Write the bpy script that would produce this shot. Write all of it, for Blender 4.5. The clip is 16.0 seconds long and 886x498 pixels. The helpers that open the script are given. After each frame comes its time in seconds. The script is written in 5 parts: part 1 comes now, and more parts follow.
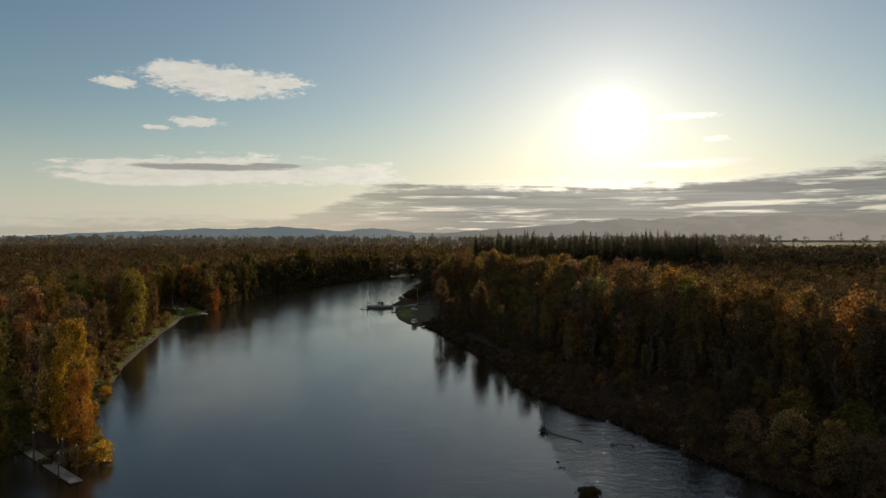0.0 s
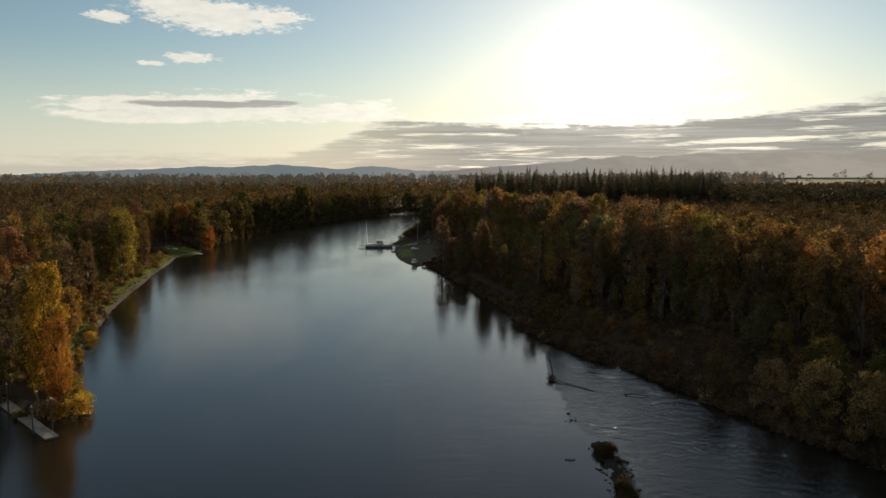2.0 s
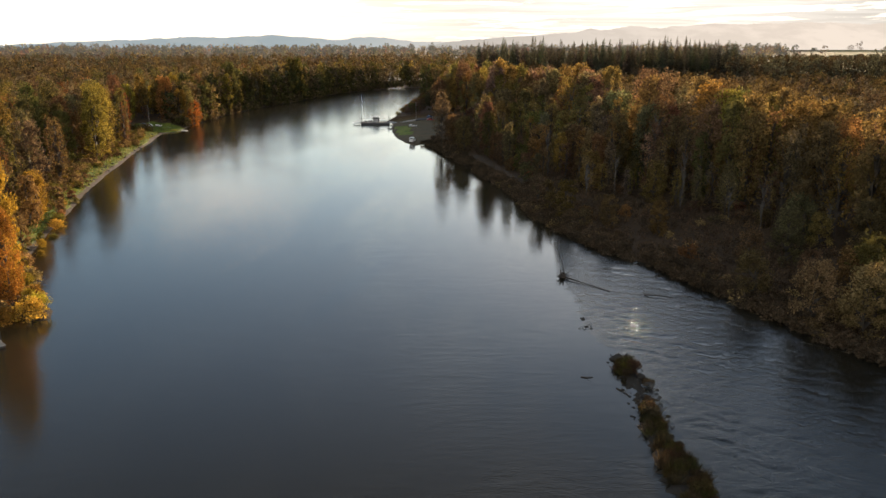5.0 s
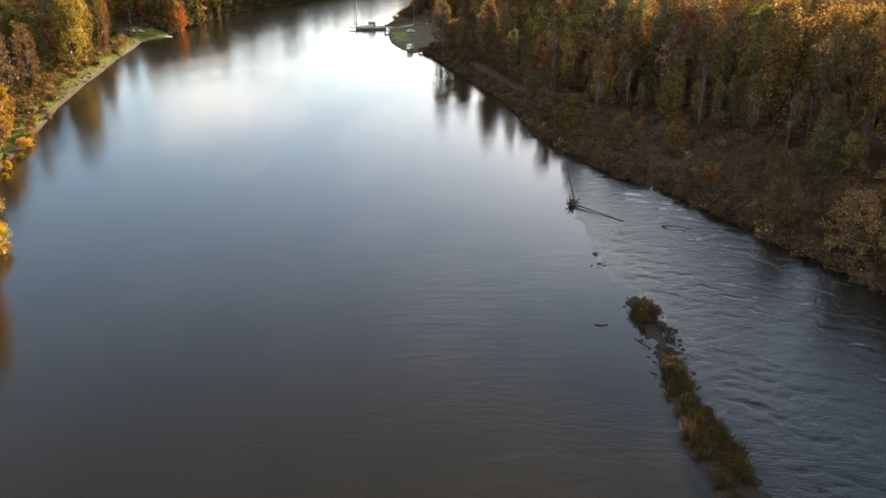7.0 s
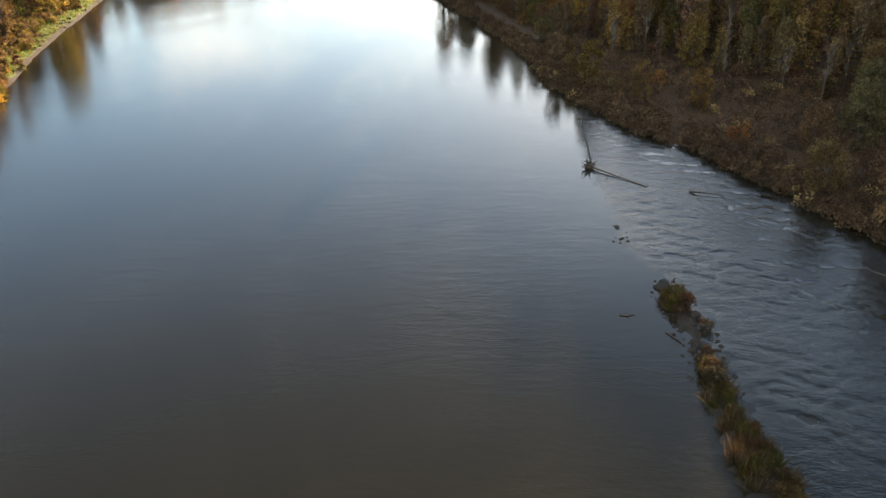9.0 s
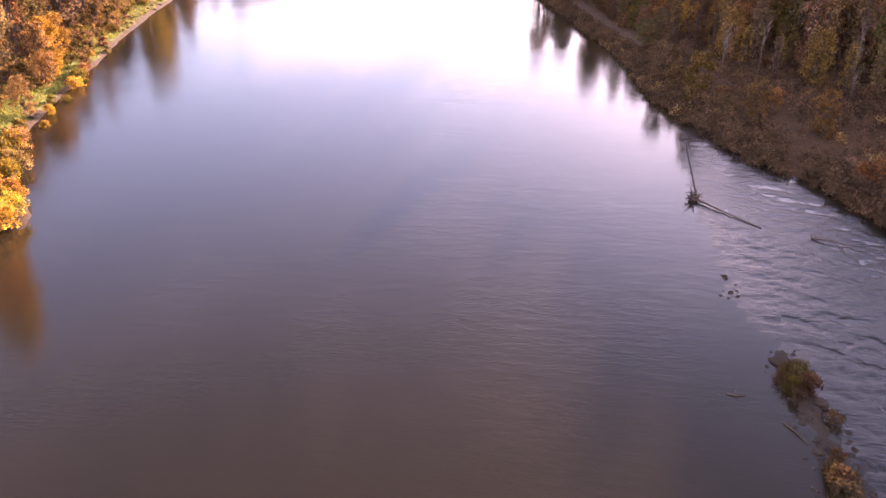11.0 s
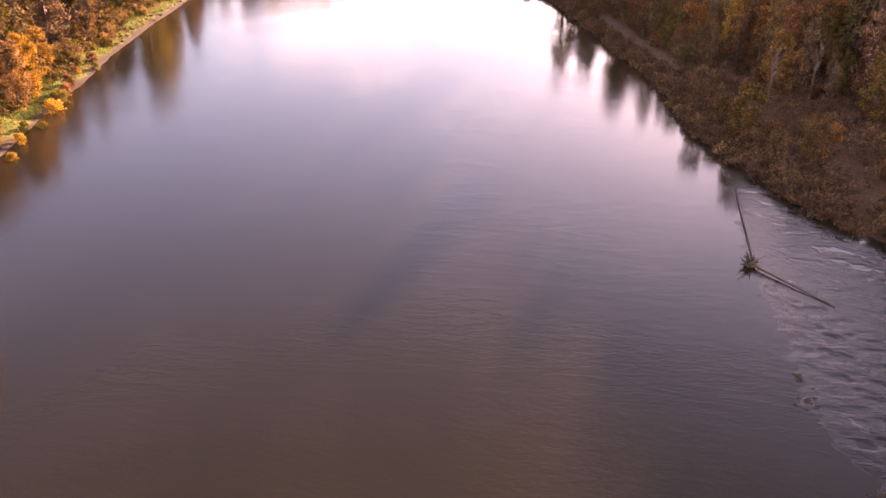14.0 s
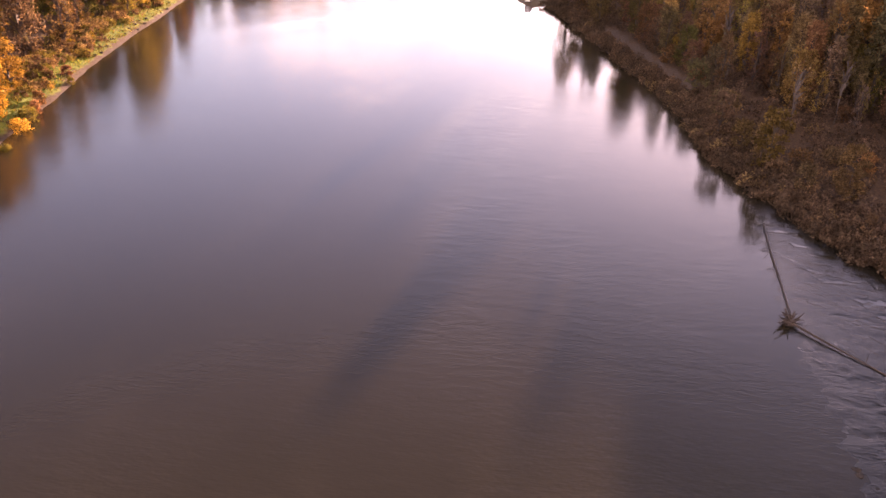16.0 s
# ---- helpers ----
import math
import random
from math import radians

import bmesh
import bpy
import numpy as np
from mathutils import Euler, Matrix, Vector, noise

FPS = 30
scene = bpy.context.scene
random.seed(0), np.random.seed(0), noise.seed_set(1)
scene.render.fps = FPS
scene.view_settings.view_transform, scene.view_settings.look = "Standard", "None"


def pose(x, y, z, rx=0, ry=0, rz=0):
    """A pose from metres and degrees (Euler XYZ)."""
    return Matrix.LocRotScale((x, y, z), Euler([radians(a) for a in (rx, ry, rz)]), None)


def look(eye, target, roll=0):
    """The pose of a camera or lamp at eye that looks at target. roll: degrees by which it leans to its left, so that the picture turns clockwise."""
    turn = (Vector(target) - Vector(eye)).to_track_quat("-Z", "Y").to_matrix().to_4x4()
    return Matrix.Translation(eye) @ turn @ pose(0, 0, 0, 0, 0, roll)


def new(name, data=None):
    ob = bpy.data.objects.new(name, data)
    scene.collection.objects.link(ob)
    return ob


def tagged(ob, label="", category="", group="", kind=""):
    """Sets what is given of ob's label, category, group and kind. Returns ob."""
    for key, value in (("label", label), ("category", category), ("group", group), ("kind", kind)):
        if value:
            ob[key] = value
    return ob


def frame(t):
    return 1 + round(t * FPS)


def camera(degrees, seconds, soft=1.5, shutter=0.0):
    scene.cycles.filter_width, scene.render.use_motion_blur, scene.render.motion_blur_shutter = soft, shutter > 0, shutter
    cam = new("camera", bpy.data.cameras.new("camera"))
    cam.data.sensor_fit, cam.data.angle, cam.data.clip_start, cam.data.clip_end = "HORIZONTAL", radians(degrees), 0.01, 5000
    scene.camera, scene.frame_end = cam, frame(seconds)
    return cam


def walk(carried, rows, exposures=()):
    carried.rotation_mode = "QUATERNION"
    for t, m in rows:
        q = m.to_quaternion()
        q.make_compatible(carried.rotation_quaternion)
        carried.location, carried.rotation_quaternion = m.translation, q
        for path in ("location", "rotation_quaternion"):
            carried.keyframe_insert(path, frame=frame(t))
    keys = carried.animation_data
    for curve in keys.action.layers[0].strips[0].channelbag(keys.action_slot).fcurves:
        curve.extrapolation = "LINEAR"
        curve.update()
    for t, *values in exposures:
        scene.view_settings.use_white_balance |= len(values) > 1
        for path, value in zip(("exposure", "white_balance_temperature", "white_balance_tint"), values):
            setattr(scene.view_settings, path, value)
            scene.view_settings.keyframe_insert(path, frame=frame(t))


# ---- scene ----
cam = camera(61.0, 16.0)
EXPOSURES = [(0, 0.0, 6500, 10), (1.5, 0.2, 6500, 10), (2.5, 0.5, 6500, 10), (4, 1.07, 6550, 11), (6.5, 2.32, 6900, 19), (8, 2.55, 6800, 14), (10.4, 3.0, 6700, 13),
             (11, 3.3, 7200, 62), (11.5, 3.42, 7800, 76), (12.5, 3.2, 8200, 71), (16, 3.05, 8300, 63)]
PATH = [
    (0, (1.092, -0.938, 49.887), (1.035, 1.061, 49.845), -0.1),
    (0.5, (0.69, 2.423, 49.801), (0.633, 4.421, 49.733), -0.1),
    (1, (0.397, 5.823, 49.655), (0.341, 7.819, 49.548), -0.1),
    (1.5, (0.232, 9.316, 49.493), (0.175, 11.309, 49.339), -0.1),
    (2, (0.206, 12.848, 49.311), (0.149, 14.836, 49.105), -0.2),
    (2.5, (0.193, 16.406, 49.124), (0.136, 18.388, 48.865), -0.2),
    (3, (0.168, 19.937, 48.947), (0.11, 21.911, 48.634), -0.1),
    (3.5, (0.113, 23.39, 48.785), (0.055, 25.355, 48.417), -0.1),
    (4, (0.021, 26.832, 48.67), (-0.037, 28.787, 48.249), -0.1),
    (6.5, (-0.305, 43.972, 48.061), (-0.36, 45.844, 47.359), -0.1),
    (7, (-0.322, 47.397, 48.014), (-0.377, 49.246, 47.254), -0.1),
    (7.5, (-0.364, 50.809, 47.976), (-0.418, 52.635, 47.163), -0.1),
    (8, (-0.406, 54.132, 47.951), (-0.461, 55.939, 47.095), -0.1),
    (8.2, (-0.443, 55.431, 47.944), (-0.5, 57.232, 47.076), -0.5),
    (10.3, (-1.676, 69.172, 47.723), (-1.78, 70.942, 46.796), 0.3),
    (10.5, (-1.785, 70.488, 47.721), (-1.93, 72.254, 46.795), 0.3),
    (11, (-2.046, 73.84, 47.746), (-2.308, 75.593, 46.819), 0.6),
    (11.5, (-2.29, 77.213, 47.758), (-2.599, 78.958, 46.831), 0.6),
    (12, (-2.53, 80.52, 47.766), (-2.839, 82.265, 46.839), 0.6),
    (12.5, (-2.855, 83.743, 47.8), (-3.165, 85.489, 46.874), 0.7),
    (13, (-3.353, 86.956, 47.823), (-3.66, 88.702, 46.898), 0.7),
    (13.5, (-3.985, 90.071, 47.848), (-4.29, 91.819, 46.925), 0.8),
    (14, (-4.652, 93.013, 47.873), (-4.953, 94.762, 46.951), 0.9),
    (14.5, (-5.37, 96.113, 47.855), (-5.668, 97.864, 46.936), 1.0),
    (15, (-6.048, 99.325, 47.837), (-6.343, 101.078, 46.919), 1.2),
    (15.5, (-6.709, 102.6, 47.818), (-7.002, 104.354, 46.903), 1.3),
    (16, (-7.401, 105.93, 47.803), (-7.692, 107.685, 46.888), 1.4),
]
walk(cam, [(t, look(eye, target, roll)) for t, eye, target, roll in PATH], EXPOSURES)

# ---- light: low evening sun ahead, hazy sky with cloud banks ----
SUN_AZ, SUN_EL = radians(10.97), radians(8.2)
SUN_DIR = Vector((math.sin(SUN_AZ) * math.cos(SUN_EL), math.cos(SUN_AZ) * math.cos(SUN_EL), math.sin(SUN_EL)))


class Nodes:
    """Small helper to chain shader nodes."""

    def __init__(self, tree):
        self.tree = tree
        tree.nodes.clear()

    def add(self, kind):
        return self.tree.nodes.new(kind)

    def attribute(self, name):
        node = self.add("ShaderNodeAttribute")
        node.attribute_name = name
        return node.outputs["Color"]

    def put(self, socket, value):
        if isinstance(value, bpy.types.NodeSocket):
            self.tree.links.new(value, socket)
        else:
            socket.default_value = value

    def math(self, op, a, b=0.0, c=0.0, clamp=False):
        node = self.add("ShaderNodeMath")
        node.operation, node.use_clamp = op, clamp
        for socket, value in zip(node.inputs, (a, b, c)):
            self.put(socket, value)
        return node.outputs[0]

    def step(self, x, lo, hi, out_lo=0.0, out_hi=1.0):
        node = self.add("ShaderNodeMapRange")
        node.interpolation_type = "SMOOTHSTEP"
        for socket, value in zip(node.inputs, (x, lo, hi, out_lo, out_hi)):
            self.put(socket, value)
        return node.outputs[0]

    def noise(self, vector, scale, detail=4.0, rough=0.55, distort=0.0):
        node = self.add("ShaderNodeTexNoise")
        if vector is not None:
            self.put(node.inputs["Vector"], vector)
        for key, value in (("Scale", scale), ("Detail", detail), ("Roughness", rough), ("Distortion", distort)):
            self.put(node.inputs[key], value)
        return node.outputs["Fac"]

    def mix(self, fac, a, b, blend="MIX"):
        node = self.add("ShaderNodeMix")
        node.data_type, node.blend_type = "RGBA", blend
        self.put(node.inputs[0], fac)
        for socket, value in ((node.inputs[6], a), (node.inputs[7], b)):
            self.put(socket, value if isinstance(value, bpy.types.NodeSocket) else (*value, 1.0))
        return node.outputs[2]

    def xyz(self, x, y, z=0.0):
        node = self.add("ShaderNodeCombineXYZ")
        for socket, value in zip(node.inputs, (x, y, z)):
            self.put(socket, value)
        return node.outputs[0]

    def scaled(self, vector, size):
        node = self.add("ShaderNodeMapping")
        self.put(node.inputs["Vector"], vector)
        node.inputs["Scale"].default_value = size
        return node.outputs[0]

    def bump(self, height, strength, distance=0.1, normal=None):
        node = self.add("ShaderNodeBump")
        self.put(node.inputs["Strength"], strength)
        self.put(node.inputs["Distance"], distance)
        self.put(node.inputs["Height"], height)
        if normal is not None:
            self.put(node.inputs["Normal"], normal)
        return node.outputs[0]


def make_sky():
    world = bpy.data.worlds.new("evening_sky")
    scene.world = world
    world.use_nodes = True
    n = Nodes(world.node_tree)
    sky = n.add("ShaderNodeTexSky")
    sky.sky_type, sky.sun_disc, sky.sun_elevation, sky.sun_rotation = "NISHITA", False, SUN_EL, SUN_AZ
    sky.altitude, sky.air_density, sky.dust_density, sky.ozone_density = 60.0, 1.0, 0.22, 1.8
    way = n.add("ShaderNodeTexCoord").outputs["Generated"]
    split = n.add("ShaderNodeSeparateXYZ")
    n.put(split.inputs[0], way)
    x, y, z = split.outputs
    az = n.math("MULTIPLY", n.math("ARCTAN2", x, y), 180 / math.pi)
    el = n.math("MULTIPLY", n.math("ARCSINE", z), 180 / math.pi)
    dot = n.add("ShaderNodeVectorMath")
    dot.operation = "DOT_PRODUCT"
    n.put(dot.inputs[0], way)
    dot.inputs[1].default_value = SUN_DIR
    ang = n.math("MULTIPLY", n.math("ARCCOSINE", n.math("MINIMUM", dot.outputs["Value"], 1.0)), 180 / math.pi)

    flat = n.xyz(n.math("MULTIPLY", az, 0.22), el, 3.7)
    puffs = n.noise(flat, 0.75, 7.0, 0.62, 0.4)
    streak = n.noise(n.xyz(n.math("MULTIPLY", az, 0.07), el, 9.1), 0.9, 6.0, 0.6, 0.5)
    fine = n.noise(n.xyz(n.math("MULTIPLY", az, 0.5), n.math("MULTIPLY", el, 1.7), 1.3), 1.2, 6.0, 0.65)

    wisps = n.math("ADD", n.math("MULTIPLY", streak, 0.6), n.math("MULTIPLY", fine, 0.4))
    tufts = n.math("ADD", n.math("MULTIPLY", puffs, 0.45), n.math("MULTIPLY", fine, 0.55))

    def oval(a, e, wide, high, source, amount):
        u = n.math("DIVIDE", n.math("SUBTRACT", az, a), wide)
        v = n.math("DIVIDE", n.math("SUBTRACT", el, e), high)
        r = n.math("SQRT", n.math("ADD", n.math("MULTIPLY", u, u), n.math("MULTIPLY", v, v)))
        edge = n.math("ADD", n.math("SUBTRACT", 1.0, r), n.math("MULTIPLY", n.math("SUBTRACT", source, 0.5), amount))
        return n.step(edge, 0.0, 0.42)

    def top(*masks):
        out = masks[0]
        for m in masks[1:]:
            out = n.math("MAXIMUM", out, m)
        return out

    # cloud bank over the hills: its upper edge climbs from east to west
    edge_el = n.step(az, -14.5, -4.5, 1.65, 4.3)
    edge_el = n.math("ADD", edge_el, n.step(az, 14.0, 29.0, -0.35, 0.8))
    edge_el = n.math("ADD", edge_el, n.math("MULTIPLY", n.math("SUBTRACT", streak, 0.5), 3.4))
    edge_el = n.math("ADD", edge_el, n.math("MULTIPLY", n.math("SUBTRACT", fine, 0.5), 1.2))
    band = n.step(n.math("SUBTRACT", edge_el, el), -0.15, 0.75)
    holes = n.step(n.noise(n.xyz(n.math("MULTIPLY", az, 0.06), el, 4.2), 2.1, 7.0, 0.66, 0.4), 0.52, 0.68)
    bank = n.math("MULTIPLY", band, n.math("SUBTRACT", 1.0, n.math("MULTIPLY", holes, n.step(ang, 6.0, 16.0, 0.2, 0.7))))
    grit = n.noise(n.xyz(n.math("MULTIPLY", az, 0.8), n.math("MULTIPLY", el, 2.0), 5.1), 1.9, 8.0, 0.68, 0.3)
    torn = n.math("ADD", n.math("MULTIPLY", tufts, 0.5), n.math("MULTIPLY", grit, 0.5))
    white = top(oval(-17.9, 10.85, 6.0, 1.2, torn, 3.0), oval(-20.6, 11.5, 3.3, 0.9, torn, 2.6), oval(-25.0, 10.45, 1.5, 0.45, grit, 2.4),
                oval(-13.6, 11.0, 2.6, 0.5, grit, 2.4), oval(-19.8, 8.0, 2.0, 0.42, grit, 2.6), oval(-22.5, 7.55, 1.1, 0.2, grit, 2.0),
                oval(-17.5, 4.75, 10.0, 1.0, wisps, 5.0), oval(-24.0, 3.75, 5.5, 0.42, wisps, 2.8), oval(-9.5, 4.5, 6.0, 0.8, wisps, 4.6),
                oval(16.4, 8.4, 2.3, 0.28, grit, 2.2), oval(18.4, 6.72, 1.3, 0.22, grit, 2.4), oval(16.5, 4.95, 5.2, 0.42, streak, 2.2))
    belly = n.math("MAXIMUM", oval(-17.6, 4.82, 6.2, 0.27, wisps, 2.6), oval(-14.0, 5.0, 3.0, 0.26, wisps, 2.4))

    near = n.math("POWER", 2.718, n.math("MULTIPLY", ang, -1 / 9.0))
    rim = n.math("MULTIPLY", n.math("MULTIPLY", bank, n.math("SUBTRACT", 1.0, bank)), 4.0)
    lit = n.math("ADD", 1.0, n.math("MULTIPLY", near, 1.1))
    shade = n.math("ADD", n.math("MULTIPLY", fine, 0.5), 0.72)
    base = n.mix(1.0, sky.outputs[0], (SKY * 1.0, SKY * 1.02, SKY * 1.03), "MULTIPLY")
    deep = n.step(el, 20.0, 46.0, 1.0, 0.45)
    base = n.mix(1.0, base, n.xyz(deep, deep, deep), "MULTIPLY")
    haze = n.step(el, -1.0, 10.0, 0.7, 0.0)
    base = n.mix(haze, base, HORIZON)
    white_col = n.mix(1.0, n.mix(1.0, CLOUD, n.xyz(lit, lit, lit), "MULTIPLY"), n.xyz(shade, shade, shade), "MULTIPLY")
    layers = n.noise(n.xyz(n.math("MULTIPLY", az, 0.05), n.math("MULTIPLY", el, 1.15), 6.6), 1.7, 7.0, 0.66, 0.6)
    lit_grey = n.math("MULTIPLY", n.math("ADD", 1.0, n.math("MULTIPLY", near, 0.55)), n.step(layers, 0.34, 0.72, 0.8, 1.35))
    grey_col = n.mix(1.0, BANK, n.xyz(lit_grey, lit_grey, n.math("MULTIPLY", lit_grey, 0.95)), "MULTIPLY")
    col = n.mix(n.math("MULTIPLY", white, 0.82), base, white_col)
    col = n.mix(n.math("MULTIPLY", bank, n.step(az, -17.0, 3.0, 0.3, 0.92)), col, grey_col)
    col = n.mix(n.math("MULTIPLY", belly, 0.75), col, grey_col)
    col = n.mix(n.math("MULTIPLY", rim, n.math("MULTIPLY", near, 0.9), clamp=True), col, (1.6, 1.5, 1.25))

    # unseen sunlit broken cloud added over the east, as fill for camera-facing foliage
    deck = n.step(n.noise(n.scaled(way, (1.0, 1.0, 2.2)), 2.6, 6.0, 0.6, 0.3), 0.42, 0.56)
    deck = n.math("MULTIPLY", deck, n.step(y, 0.15, -0.45))
    col = n.mix(n.math("MULTIPLY", deck, 0.58), col, CLOUD)

    # the sun's disc with its aureole in the haze, dimmed where the bank covers it
    core = n.step(ang, 2.6, 1.4, 0.0, 6.0)
    halo = n.math("MULTIPLY", n.math("POWER", 2.718, n.math("MULTIPLY", ang, -1 / 2.2)), 0.48)
    wide = n.math("MULTIPLY", n.math("POWER", 2.718, n.math("MULTIPLY", ang, -1 / 14.0)), 0.21)
    veil = n.math("SUBTRACT", 1.0, n.math("MULTIPLY", bank, 0.75))
    glow = n.math("MULTIPLY", n.math("ADD", n.math("ADD", core, halo), wide), veil)
    col = n.mix(1.0, col, n.mix(1.0, (1.0, 0.975, 0.93), n.xyz(glow, glow, glow), "MULTIPLY"), "ADD")
    out = n.add("ShaderNodeBackground")
    n.put(out.inputs[0], col)
    out.inputs[1].default_value = 1.0
    n.tree.links.new(out.outputs[0], n.add("ShaderNodeOutputWorld").inputs[0])


SKY = 0.075
HORIZON = (0.56, 0.555, 0.515)
CLOUD = (0.69, 0.65, 0.56)
BANK = (0.2, 0.2, 0.2)
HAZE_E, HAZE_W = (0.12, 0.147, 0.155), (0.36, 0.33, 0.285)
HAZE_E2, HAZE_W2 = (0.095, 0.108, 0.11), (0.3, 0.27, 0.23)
make_sky()
sun = new("sun", bpy.data.lights.new("sun", "SUN"))
sun.data.energy, sun.data.angle, sun.data.color = 3.3, radians(0.9), (1.0, 0.8, 0.56)
sun.matrix_world = look(SUN_DIR * 900, (0, 0, 0))


# ---- materials ----
def material(name):
    mat = bpy.data.materials.new(name)
    mat.use_nodes = True
    n = Nodes(mat.node_tree)
    out = n.add("ShaderNodeOutputMaterial")
    return mat, n, out


def surface(name, colour, rough=0.7, metal=0.0, grain=3.0, vary=0.35, bump=0.3, bump_size=0.03, spec=0.4):
    """A solid surface with stains and grain at two scales."""
    mat, n, out = material(name)
    where = n.add("ShaderNodeTexCoord").outputs["Object"]
    coarse = n.noise(where, grain * 0.18, 4.0)
    fine = n.noise(where, grain * 4.0, 5.0)
    dark = tuple(c * (1 - vary) for c in colour)
    light = tuple(min(1.0, c * (1 + vary * 0.6)) for c in colour)
    col = n.mix(n.step(coarse, 0.3, 0.7), dark, light)
    col = n.mix(n.step(fine, 0.35, 0.7, 0.0, 0.5), col, dark)
    bsdf = n.add("ShaderNodeBsdfPrincipled")
    n.put(bsdf.inputs["Base Color"], col)
    n.put(bsdf.inputs["Roughness"], n.step(coarse, 0.2, 0.8, rough * 0.85, min(1.0, rough * 1.15)))
    bsdf.inputs["Metallic"].default_value = metal
    bsdf.inputs["Specular IOR Level"].default_value = spec
    n.put(bsdf.inputs["Normal"], n.bump(fine, bump, bump_size))
    n.tree.links.new(bsdf.outputs[0], out.inputs[0])
    return mat


def leaf_material(name, from_object, through_light=0.5, veil=0.0):
    """Thin leaves that let the low sun through; hue by tree, tone by clump."""
    mat, n, out = material(name)
    if from_object:
        info = n.add("ShaderNodeObjectInfo")
        hue = info.outputs["Color"]
    else:
        hue = n.attribute("tint")
    island = n.add("ShaderNodeNewGeometry").outputs["Random Per Island"]
    tone = n.step(island, 0.0, 1.0, 0.55, 1.45)
    where = n.add("ShaderNodeTexCoord").outputs["Object"]
    patch = n.step(n.noise(where, 0.22, 3.0), 0.35, 0.65, 0.72, 1.25)
    both = n.math("MULTIPLY", tone, patch)
    col = n.mix(1.0, hue, n.xyz(both, both, n.math("MULTIPLY", both, 0.9)), "MULTIPLY")
    front = n.add("ShaderNodeBsdfPrincipled")
    n.put(front.inputs["Base Color"], col)
    front.inputs["Roughness"].default_value = 0.8
    front.inputs["Specular IOR Level"].default_value = 0.08
    back = n.add("ShaderNodeBsdfTranslucent")
    n.put(back.inputs["Color"], n.mix(1.0, col, (1.35, 1.15, 0.75), "MULTIPLY"))
    blend = n.add("ShaderNodeMixShader")
    blend.inputs[0].default_value = through_light
    n.tree.links.new(front.outputs[0], blend.inputs[1])
    n.tree.links.new(back.outputs[0], blend.inputs[2])
    last = blend.outputs[0]
    # veil paints haze onto far leaves by mixing in a faint grey glow
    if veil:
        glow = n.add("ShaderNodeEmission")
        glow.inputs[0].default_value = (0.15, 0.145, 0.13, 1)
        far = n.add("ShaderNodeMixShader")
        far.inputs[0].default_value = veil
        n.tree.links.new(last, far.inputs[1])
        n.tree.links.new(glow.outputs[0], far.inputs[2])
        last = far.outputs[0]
    n.tree.links.new(last, out.inputs[0])
    return mat


